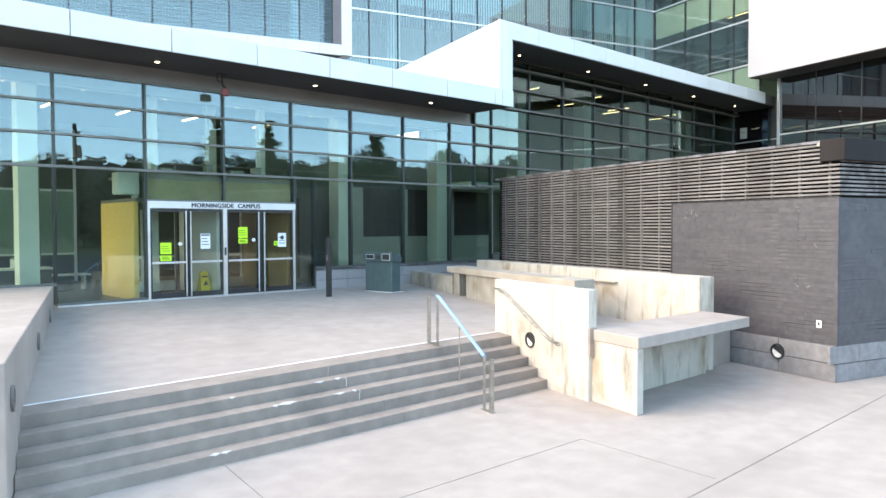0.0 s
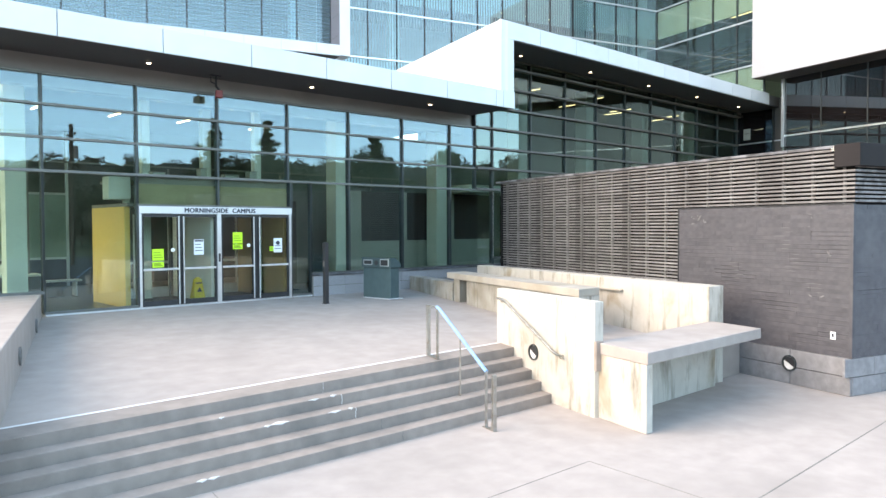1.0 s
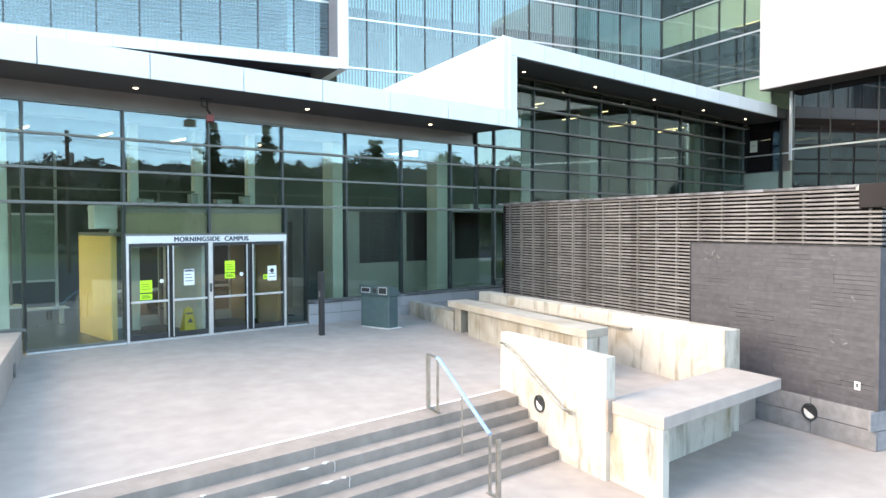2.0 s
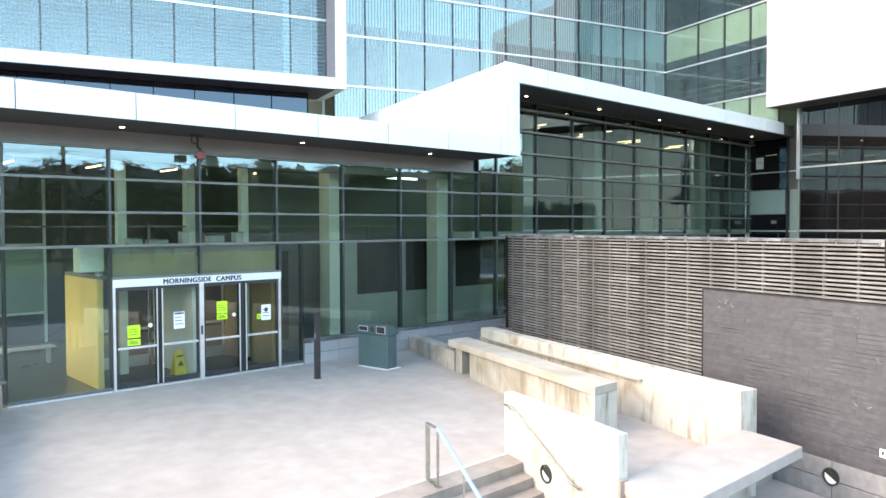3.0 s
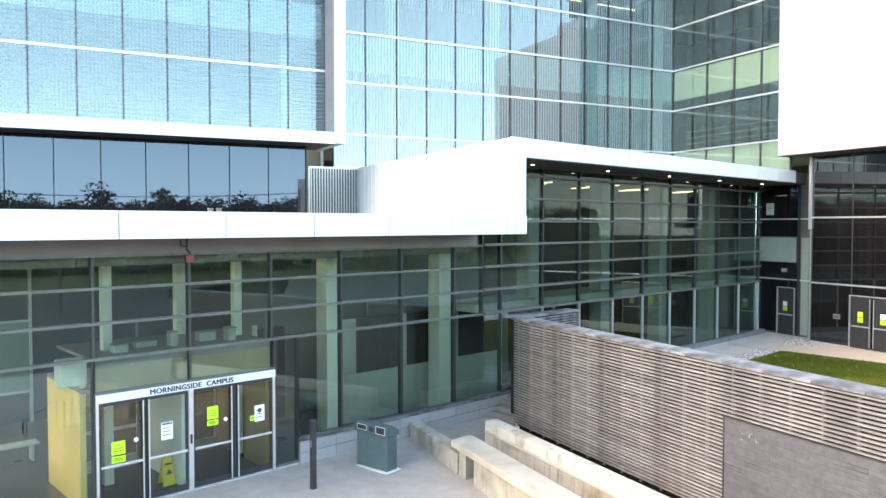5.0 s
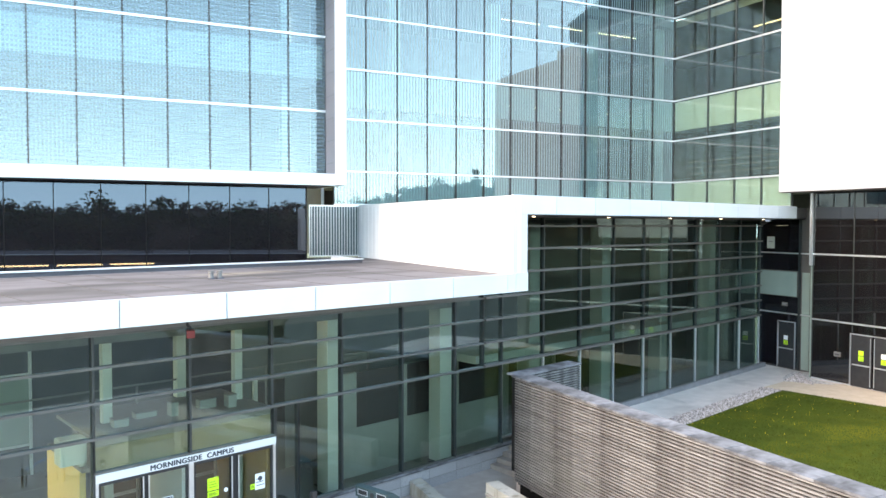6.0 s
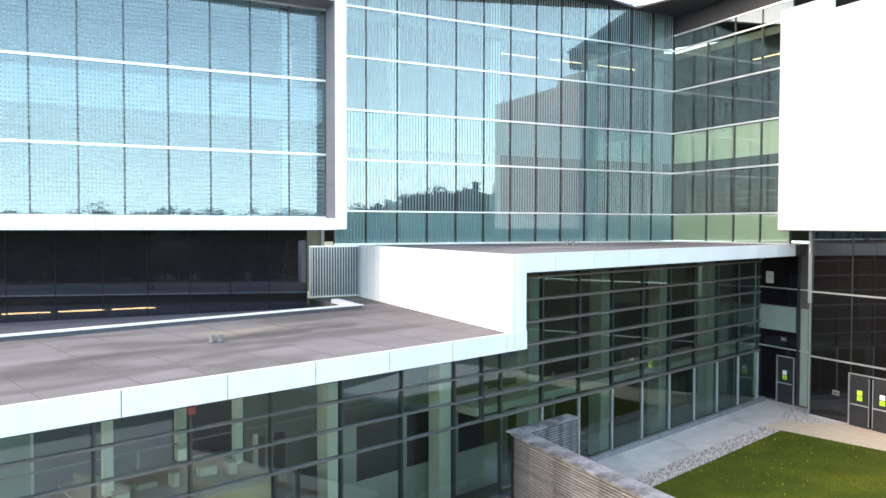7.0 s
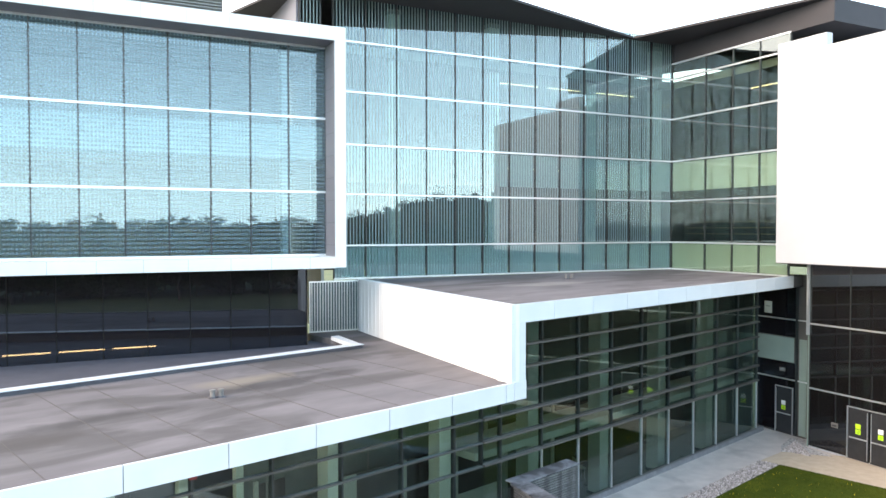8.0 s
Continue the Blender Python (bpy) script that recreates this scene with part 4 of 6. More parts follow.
# ---- entrance doors ----
def text_mesh(name, body, size, material, parent, m):
    cu = bpy.data.curves.new(name, "FONT")
    cu.body, cu.size, cu.extrude, cu.align_x = body, size, 0.004, "CENTER"
    cu.space_character = 1.12
    tmp = bpy.data.objects.new(name, cu)
    scene.collection.objects.link(tmp)
    me = bpy.data.meshes.new_from_object(tmp.evaluated_get(bpy.context.evaluated_depsgraph_get()))
    bpy.data.objects.remove(tmp)
    me.name = name
    bold = bmesh.new()
    bold.from_mesh(me)
    thin = bold.verts[:] + bold.edges[:] + bold.faces[:]
    for dx, dy, dz in ((0.008, 0.0, 0.0005), (0.016, 0.0, 0.001), (0.008, 0.005, 0.0015)):
        twin = bmesh.ops.duplicate(bold, geom=thin)
        bmesh.ops.translate(bold, verts=[g for g in twin["geom"] if isinstance(g, bmesh.types.BMVert)], vec=(dx, dy, dz))
    bold.to_mesh(me)
    bold.free()
    me.materials.clear()
    me.materials.append(material)
    ob = new(name, me)
    ob.parent = parent
    ob.matrix_basis = m
    return ob


entry = thing("door_1", pose(5.27, FY - 0.05, 0), "four-leaf glazed entrance in a silver frame, closed", "door", kind="structure")
header = part("header", box(0, -0.03, 2.18, 3.96, 0.12, 2.345, 0.004), M_PANEL, entry, "white header with dark lettering")
text_mesh("lettering", "MORNINGSIDE  CAMPUS", 0.152, M_PRINT, header, pose(1.97, -0.032, 2.21, 90))
for x0, x1 in ((0, 0.055), (1.885, 1.99), (3.9, 3.96)):
    part("jamb", box(x0, -0.01, 0, x1, 0.11, 2.178, 0.003), M_ALU, entry)
part("threshold", box(0, -0.02, -0.02, 3.96, 0.12, 0.035), M_ALU, entry)
part("card_reader", box(1.91, -0.03, 1.02, 1.955, -0.012, 1.22, 0.004), M_BLACK, entry, "black card reader")
M_GLASSD = glazing("door_glass", (0.82, 0.88, 0.84), 0.05)


def leaf(x0, x1, hinge_left):
    d = part("leaf", box(x0, 0.02, 0.04, x0 + 0.045, 0.07, 2.17), M_BLACK, entry, "dark framed glass door leaf")
    part("stile", box(x1 - 0.045, 0.02, 0.04, x1, 0.07, 2.17), M_BLACK, d)
    part("top_rail", box(x0 + 0.046, 0.02, 2.10, x1 - 0.046, 0.07, 2.17), M_BLACK, d)
    part("bottom_rail", box(x0 + 0.046, 0.02, 0.04, x1 - 0.046, 0.07, 0.16), M_BLACK, d)
    part("pane", box(x0 + 0.046, 0.035, 0.162, x1 - 0.046, 0.05, 2.098), M_GLASSD, d)
    part("push_bar", box(x0 + 0.03, -0.01, 0.86, x1 - 0.03, 0.018, 0.91, 0.006), M_ALU, d, "aluminium crash bar")
    xe = x1 - 0.03 if hinge_left else x0 + 0.03
    part("pull", tube([(xe, -0.03, 0.06), (xe, -0.03, 2.12)], 0.016, 8), M_ALU, d, "full-height round pull")
    return d


for a, b, swing in ((0.06, 0.945, True), (1.0, 1.88, False), (1.995, 2.89, True), (2.99, 3.895, False)):
    leaf(a, b, swing)
part("astragal", box(0.95, 0.03, 0.04, 0.997, 0.09, 2.17), M_BLACK, entry)
part("astragal", box(2.895, 0.03, 0.04, 2.985, 0.09, 2.17), M_BLACK, entry)


def notice(x, z, w, h, mat, label, strip=None):
    n = thing("notice", pose(x, FY - 0.05 + 0.03, z), label, "notice", group="door notices")
    sh = part("sheet", box(0, 0, 0, w, 0.0025, h), mat, n)
    for k in range(3):
        part("print_line", box(0.12 * w, -0.0015, h * (0.25 + 0.2 * k), w * (0.9 - 0.1 * k), 0.0, h * (0.25 + 0.2 * k) + 0.016), M_PRINT if mat is not M_LIME else M_INK, sh)
    return n


M_INK = surface("olive_ink", (0.12, 0.24, 0.01), (0.16, 0.3, 0.02), 3.0, 0.7)
notice(5.57, 1.09, 0.27, 0.27, M_LIME, "lime green paper notice taped to the glass")
notice(5.57, 0.93, 0.27, 0.13, M_LIME, "lime green paper strip taped to the glass")
nt = notice(6.57, 1.20, 0.25, 0.37, M_PAPER, "white paper notice with dark lettering taped to the glass")
text_mesh("lettering", "NOTICE", 0.052, M_PRINT, nt, pose(0.12, -0.002, 0.315, 90))
notice(7.58, 1.45, 0.26, 0.28, M_LIME, "lime green paper notice taped to the glass")
notice(7.58, 1.31, 0.26, 0.12, M_LIME, "lime green paper strip taped to the glass")
nn = notice(8.72, 1.20, 0.25, 0.37, M_PAPER, "white notice with a round dark badge on the glass")
part("badge", disc(0.055, 0.004, 20, pose(0.125, -0.001, 0.25, 90)), M_PRINT, nn)
notice(8.60, 1.24, 0.12, 0.12, M_LIME, "small lime sticker on the glass")
for x in (6.05, 8.0):
    k = thing("lock_cover", pose(x, FY - 0.035, 1.33 if x < 7 else 1.4), "round white lock cover on the door", "door hardware", group="lock covers")
    part("disc", disc(0.045, 0.02, 20, pose(0, 0, 0, 90)), M_PAPER, k)
    part("keyhole", box(-0.006, -0.013, -0.012, 0.006, -0.009, 0.012), M_BLACK, k)

spandrel = thing("spandrel", pose(0, FY + 0.06, 2.36), "olive bronze spandrel panels over the doors", "panel", kind="structure")
for x0 in (5.28, 7.235):
    part("panel", box(x0, 0, 0, x0 + 1.93, 0.04, 0.5, 0.003), M_SPANDREL, spandrel)
    part("panel_top", box(x0, 0.005, 0.503, x0 + 1.93, 0.04, 0.66, 0.003), M_BULK, spandrel, "pale grey upper strip")
facade_window("window_13", pose(0, FY, 0), [5.25, 7.205, 9.23], [2.36, 3.05], G_LOBBY, "glass over the bronze spandrel")

# ---- lobby interior ----
structure("lobby_floor", box(WEST, FY + 0.12, -0.3, 36.2, 27.5, -0.005), M_INNER_FLOOR, "polished dark lobby floor", "floor")
structure("lobby_ceiling", box(WEST, FY + 0.26, 5.1, 15.9, 27.5, 5.2), M_CEIL_UNLIT, "lobby ceiling in a dark tone that looks unlit", "ceiling")
structure("hall_ceiling", prism([(on_u(SW + 0.3, FY + 0.12), FY + 0.12), (35.6, FY + 0.12), (35.6, 25.9), (on_u(SW + 0.3, 25.9), 25.9)], 7.3, 7.4), M_CEIL_UNLIT, "hall ceiling in a dark tone that looks unlit", "ceiling")
# dim wall tone and opaque maroon panels stand for unlit rooms and openings
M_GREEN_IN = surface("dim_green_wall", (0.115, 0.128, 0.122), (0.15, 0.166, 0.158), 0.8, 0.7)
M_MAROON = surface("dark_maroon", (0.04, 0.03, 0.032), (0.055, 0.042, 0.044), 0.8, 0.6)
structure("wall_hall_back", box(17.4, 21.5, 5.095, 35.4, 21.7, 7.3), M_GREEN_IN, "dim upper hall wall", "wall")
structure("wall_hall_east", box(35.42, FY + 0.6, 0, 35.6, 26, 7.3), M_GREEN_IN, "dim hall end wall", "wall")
structure("wall_lobby_back", box(WEST, 26.0, 0, 36, 26.2, 5.45), M_INNER_DARK, "lobby back wall in a dark tone that looks unlit", "wall")
structure("mezzanine", box(16.4, FY + 0.5, 3.02, 35.4, 19.6, 3.26), M_COLUMN, "pale mezzanine floor edge behind the glass", "floor")
structure("ceiling_edge", box(WEST + 0.1, FY + 0.27, 4.86, 15.9, FY + 0.62, 5.09), M_BULK, "grey ceiling edge band inside the glazing", "trim")
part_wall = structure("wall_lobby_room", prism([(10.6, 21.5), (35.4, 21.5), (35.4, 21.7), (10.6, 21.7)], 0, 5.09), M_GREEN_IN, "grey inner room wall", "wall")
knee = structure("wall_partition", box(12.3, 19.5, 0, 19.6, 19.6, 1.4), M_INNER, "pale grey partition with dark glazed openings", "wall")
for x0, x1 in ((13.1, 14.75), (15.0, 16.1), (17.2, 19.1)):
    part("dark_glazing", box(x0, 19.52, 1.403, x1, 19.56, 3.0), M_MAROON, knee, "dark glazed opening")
for x0, x1 in ((12.3, 13.09), (14.76, 14.99), (16.11, 17.19), (19.11, 19.6)):
    part("pier", box(x0, 19.5, 1.403, x1, 19.6, 3.0), M_INNER, knee)
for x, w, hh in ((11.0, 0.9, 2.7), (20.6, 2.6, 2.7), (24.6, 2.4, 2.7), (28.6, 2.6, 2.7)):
    part("doorway", box(x, 21.44, 0, x + w, 21.498, hh), M_MAROON, part_wall, "dark maroon panel for an unlit doorway")
    part("jamb", box(x - 0.13, 21.4, 0, x - 0.005, 21.497, hh + 0.1), M_COLUMN, part_wall)


def column(x, y, w, h, label):
    c = thing("column", pose(x, y, 0), label, "column", group="lobby columns")
    part("shaft", box(-w / 2, -w / 2, 0, w / 2, w / 2, h, 0.015), M_COLUMN, c)
    part("base", box(-w / 2 - 0.02, -w / 2 - 0.02, 0, w / 2 + 0.02, w / 2 + 0.02, 0.12), M_BLACK, c)


for x in (3.05,):
    column(x, 18.7, 0.42, 5.1, "pale square lobby column behind the glass")
for x, y, w in ((8.1, 20.0, 0.24), (9.0, 18.8, 0.2), (5.92, 18.7, 0.2)):
    column(x, y, w, 5.1, "slim pale post in the lobby")
for x in (11.67, 15.68):
    column(x, 18.75, 0.5, 5.1, "pale square lobby column behind the glass")
for x in (19.76, 23.9, 28.0, 32.1):
    column(x, 18.75, 0.55, 7.3, "tall pale square column behind the glass")


def strip_light(m, length, label="yellowish fluorescent strip light on the ceiling", lamp=None, deep=0.018):
    s = thing("strip_light", m, label, "ceiling light", group="strip lights")
    hs = part("housing", box(-0.04, 0, deep + 0.002, 0.04, length, deep + 0.052), M_COLUMN, s)
    part("tube", box(-0.025, 0.02, 0, 0.025, length - 0.02, deep), lamp or L_STRIP, hs, "glowing tube")


for x in (0.9, 2.7, 4.4, 6.4, 8.4, 10.8, 13.2):
    for y in (17.95, 21.4):
        strip_light(pose(x, y, 5.02), 1.1)
for k, x in enumerate((18.0, 21.5, 25.0, 28.5, 32.0)):
    strip_light(pose(x, 18.6 + 0.5 * (k % 2), 7.2), 1.6, lamp=L_DIM)
    strip_light(pose(x + 0.6, 19.9, 7.2), 1.5, lamp=L_DIM)

vest = thing("vestibule", pose(5.12, FY + 0.13, 0), "wood-panelled entrance vestibule inside the glazing", "vestibule", kind="structure")
part("west_panel", box(0, 0.3, 0, 0.12, 2.5, 2.34, 0.004), M_WOOD, vest, "yellow maple side panel")
part("east_panel", box(3.98, 0.0, 0, 4.1, 2.5, 2.34, 0.004), M_WOOD_DIM, vest, "wood side panel toned down to look dim")
# paper white puts the bright glow behind the leaf into the partition's colour
part("middle_wall", box(2.02, 0.15, 0, 2.1, 2.4, 2.3), M_PAPER, vest, "partition whitened for the glow behind the second leaf")
part("lid", box(0, 0.13, 2.345, 4.1, 2.5, 2.42), M_BULK, vest)
for x in (0.16, 1.08, 2.12, 3.04):
    f = part("inner_leaf", box(x, 2.42, 0, x + 0.05, 2.47, 2.2), M_ALU, vest, "inner door leaf")
    part("stile", box(x + 0.83, 2.42, 0, x + 0.88, 2.47, 2.2), M_ALU, f)
    part("rail", box(x + 0.05, 2.42, 0.9, x + 0.83, 2.47, 0.97), M_ALU, f)
    part("kick_plate", box(x + 0.05, 2.42, 0.0, x + 0.83, 2.47, 0.28), M_ALU, f)
part("mat", box(0.14, 0.02, 0.0, 3.97, 2.4, 0.012), M_BLACK, vest, "dark entrance mat")
part("roof", box(0.2, 0.14, 2.95, 4.1, 2.5, 3.02), M_BULK, vest)
for x, y, w, h in ((0.75, 0.5, 0.3, 0.16), (1.35, 0.9, 0.45, 0.12), (2.0, 0.6, 0.16, 0.3), (2.75, 0.8, 0.4, 0.2), (3.3, 0.5, 0.2, 0.28)):
    gb = thing("storage_box", pose(5.12 + x, FY + 0.13 + y, 3.02), "small pale box standing on the vestibule roof", "box", group="boxes on the vestibule")
    part("body", box(0, 0, 0, w, 0.25, h, 0.01), M_INNER, gb)
    part("lid", box(-0.01, -0.01, h, w + 0.01, 0.26, h + 0.02), M_BULK, gb)
fs = thing("heater_box", pose(4.75, FY + 0.35, 2.4), "pale boxed unit over the wood panel", "equipment")
part("body", box(0, 0, 0.1, 0.5, 0.4, 0.62, 0.02), M_COLUMN, fs)
part("bracket", box(0.38, 0.1, -0.25, 0.5, 0.22, 0.1), M_COLUMN, fs)
part("bracket", box(0.38, 0.1, -0.06, 0.8, 0.3, 0.02), M_COLUMN, fs)

sign = thing("wet_floor_sign", pose(6.98, 18.15, 0.012), "yellow folding wet floor sign behind the door", "floor sign")
for s in (-1, 1):
    bm = bmesh.new()
    pts = [(-0.15, 0), (0.15, 0), (0.1, 0.56), (-0.1, 0.56)]
    f1 = [bm.verts.new((x, s * (0.16 - 0.26 * z / 0.56 * 0.55), z)) for x, z in pts]
    f2 = [bm.verts.new((x, s * (0.145 - 0.26 * z / 0.56 * 0.55), z)) for x, z in pts]
    bm.faces.new(f1)
    bm.faces.new(f2[::-1])
    for i in range(4):
        bm.faces.new((f1[i], f2[i], f2[(i + 1) % 4], f1[(i + 1) % 4]))
    bmesh.ops.recalc_face_normals(bm, faces=bm.faces[:])
    leafp = part("panel", bm, M_YELLOW, sign)
part("handle", box(-0.06, -0.02, 0.555, 0.06, 0.02, 0.6, 0.008), M_YELLOW, sign)
bm = bmesh.new()
tri = [bm.verts.new((x, -0.115 + 0.0, z)) for x, z in ((-0.07, 0.24), (0.07, 0.24), (0.0, 0.36))]
tri2 = [bm.verts.new((v.co.x, v.co.y - 0.006, v.co.z)) for v in tri]
bm.faces.new(tri2)
bm.faces.new(tri[::-1])
for i in range(3):
    bm.faces.new((tri[i], tri[(i + 1) % 3], tri2[(i + 1) % 3], tri2[i]))
bmesh.ops.recalc_face_normals(bm, faces=bm.faces[:])
part("warning_triangle", bm, M_PRINT, sign, "black warning triangle")
part("print_bar", box(-0.08, -0.085, 0.44, 0.08, -0.07, 0.475), M_PRINT, sign)


def chair(m):
    c = thing("chair", m, "pale moulded chair with thin metal legs", "chair", group="lobby chairs")
    part("seat", box(-0.22, -0.22, 0.43, 0.22, 0.22, 0.46, 0.01), M_COLUMN, c)
    part("backrest", box(-0.22, 0.2, 0.52, 0.22, 0.23, 0.86, 0.01), M_COLUMN, c)
    for x in (-0.18, 0.18):
        for y in (-0.18, 0.19):
            part("leg", tube([(x, y, 0), (x * 0.9, y * 0.9, 0.43)], 0.012, 6), M_ALU, c)


def table(m):
    t = thing("lobby_table", m, "small white-topped lobby table", "table", group="lobby tables")
    part("top", box(-0.5, -0.35, 0.71, 0.5, 0.35, 0.745, 0.01), M_COLUMN, t)
    st = part("stem", tube([(0, 0, 0.02), (0, 0, 0.71)], 0.03, 10), M_ALU, t)
    part("foot", disc(0.28, 0.02, 20, pose(0, 0, 0.01)), M_ALU, st)


for x, y, r in ((17.2, 20.2, 20), (18.6, 20.4, 200), (2.0, 21.0, 40), (0.8, 21.4, 160), (4.0, 23.2, 90), (3.2, 20.6, 250), (4.3, 24.3, 10), (21.6, 20.2, 130), (24.8, 20.3, 60), (13.0, 20.4, 170)):
    chair(pose(x, y, 0, 0, 0, r))
for x, y in ((17.9, 20.6), (1.4, 21.2), (22.3, 20.4)):
    table(pose(x, y, 0))
desk = thing("reception_desk", pose(0.6, 19.6, 0), "long dark desk with a pale top", "desk")
part("body", box(0, 0, 0, 3.2, 0.6, 0.72, 0.01), M_INNER_DARK, desk)
part("top", box(-0.05, -0.05, 0.722, 3.25, 0.65, 0.77, 0.01), M_COLUMN, desk)
rail_in = thing("inner_guardrail", pose(0, 19.9, 0), "white guardrail inside the lobby", "rail", kind="structure")
part("top_bar", box(WEST + 0.2, 0, 3.44, 15.5, 0.04, 3.48), M_BULK, rail_in)
for k in range(5):
    part("post", box(0.2 + 3.4 * k, 0.01, 0, 0.25 + 3.4 * k, 0.04, 3.42), M_BULK, rail_in)
back = thing("window_15", pose(1.6, 25.94, 0), "white-framed window in the lobby back wall", "window", kind="structure")
for x0 in (0.0, 1.55, 3.1):
    part("pane", box(x0 + 0.04, 0.01, 0.9, x0 + 1.51, 0.03, 2.9), M_GREENGLASS, back)
for x0 in (0.0, 1.55, 3.1, 4.65):
    part("upright", box(x0 - 0.04, -0.02, 0.0, x0 + 0.04, 0.05, 4.9), M_PANEL, back)
for z0 in (0.86, 2.9):
    part("crossbar", box(-0.04, -0.016, z0, 4.69, 0.046, z0 + 0.07), M_PANEL, back)
# added bench stands in for a white reflection in the left glazing
lb = thing("lobby_bench", pose(3.9, 21.8, 0), "low white-topped bench added for a pale streak mirrored in the glass", "bench")
part("seat", box(0, 0, 0.41, 1.5, 0.42, 0.46, 0.012), M_PANEL, lb)
for x in (0.12, 1.34):
    lg = part("leg", box(x, 0.05, 0.012, x + 0.04, 0.37, 0.408), M_ALU, lb)
    part("foot", box(x - 0.02, 0.03, 0.0, x + 0.06, 0.39, 0.012), M_BLACK, lg)
bn = thing("notice_sheet", pose(13.5, 21.43, 1.55), "white framed sheet on the inner wall", "notice")
part("sheet", box(0, 0, 0, 0.5, 0.012, 0.7), M_PAPER, bn)
part("print_line", box(0.08, -0.003, 0.4, 0.42, 0.0, 0.44), M_BULK, bn)

# ---- outside things on the landing ----
post = thing("card_post", pose(9.26, 15.86, landing_z(15.86)), "black square access post on the landing", "post")
part("shaft", box(-0.055, -0.055, 0.01, 0.055, 0.055, 1.52, 0.006), M_BLACK, post)
part("base_plate", box(-0.065, -0.065, 0, 0.065, 0.065, 0.012), M_BLACK, post)
part("reader", box(-0.062, -0.03, 0.92, -0.054, 0.03, 1.06), M_BULK, post, "small grey reader plate")

bin_ = thing("recycling_bin", TURNED @ pose(0, 0, 0), "dark green three-stream recycling bin with hooded openings", "bin")
bz = landing_z(16.0)
bin_.matrix_basis = Matrix.Translation((11.25, 16.06, bz)) @ Matrix.Rotation(radians(-82), 4, "Z")
part("pad", box(-0.57, -0.36, 0, 0.57, 0.14, 0.015), M_SEAM, bin_, "white painted pad")
part("body", prism([(-0.5, -0.27), (0.5, -0.27), (0.5, 0.07), (-0.5, 0.07)], 0.015, 0.82, 0.02), M_BIN, bin_)
bm = bmesh.new()
prof = [(-0.30, 0.83), (0.10, 0.83), (0.10, 0.93), (-0.12, 1.08), (-0.30, 1.08)]
sides = [[bm.verts.new((x, y, z)) for y, z in prof] for x in (-0.53, 0.53)]
bm.faces.new(sides[0][::-1])
bm.faces.new(sides[1])
for i in range(5):
    bm.faces.new((sides[0][i], sides[0][(i + 1) % 5], sides[1][(i + 1) % 5], sides[1][i]))
bmesh.ops.recalc_face_normals(bm, faces=bm.faces[:])
hood = part("hood", bm, M_BIN, bin_)
for x0, w, hgt in ((-0.43, 0.28, 0.1), (0.18, 0.26, 0.15)):
    part("opening", box(x0, -0.312, 0.955 - hgt / 2, x0 + w, -0.296, 0.955 + hgt / 2, 0.004), M_BLACK, hood, "dark slot opening")
    part("opening_rim", box(x0 - 0.025, -0.306, 0.935 - hgt / 2, x0 + w + 0.025, -0.299, 0.975 + hgt / 2, 0.003), M_ALU, hood, "pale rim")
part("opening", disc(0.065, 0.016, 20, pose(0.02, -0.304, 0.95, 90)), M_BLACK, hood, "round bottle opening")


# ---- handrails and round wall lights ----
hr = thing("stair_handrail", TURNED, "steel stair handrail with a pale blue top bar", "handrail")
U = 4.0
zt, zl = 0.55, -0.2
part("top_bar", tube([(U, 10.74, zt + 0.01), (U, 10.66, zt - 0.01), (U, 9.20, zl + 0.01), (U, 9.15, zl - 0.005)], 0.028, 12), M_BLUE, hr, "pale blue wrapped top bar")
for (va, vb, za, zb_) in ((10.72, 11.04, landing_z(9.1), zt), (9.15, 8.92, GROUND, zl)):
    loop = part("end_loop", box(U - 0.02, va, za + 0.012, U + 0.02, va + 0.022, zb_, 0.003), M_STEEL, hr)
    part("bar", box(U - 0.03, vb, za + 0.012, U + 0.03, vb + 0.05, zb_ + (0.02 if va > 10 else -0.02), 0.003), M_STEEL, loop)
    part("foot", box(U - 0.03, min(va, vb) - 0.02, za, U + 0.03, max(va, vb) + 0.07, za + 0.012), M_STEEL, loop)
    if va > 10:
        part("crosspiece", box(U - 0.02, va, zb_, U + 0.02, vb + 0.05, zb_ + 0.02), M_STEEL, loop)
part("middle_post", tube([(U, 9.95, -0.75), (U, 9.95, 0.17)], 0.012, 8), M_STEEL, hr)

wr = thing("wall_handrail", TURNED, "bent steel handrail on the stair wall", "handrail")
part("bar", tube([(5.6, 11.55, 0.56), (5.6, 11.36, 0.56), (5.6, 11.28, 0.53), (5.6, 9.80, -0.16), (5.6, 9.72, -0.18), (5.6, 9.54, -0.18)], 0.021, 10), M_STEEL, wr)
for v, z in ((11.42, 0.56), (10.6, 0.21), (9.62, -0.18)):
    part("bracket", tube([(5.685, v, z - 0.06), (5.62, v, z - 0.055), (5.6, v, z - 0.015)], 0.009, 8), M_STEEL, wr)


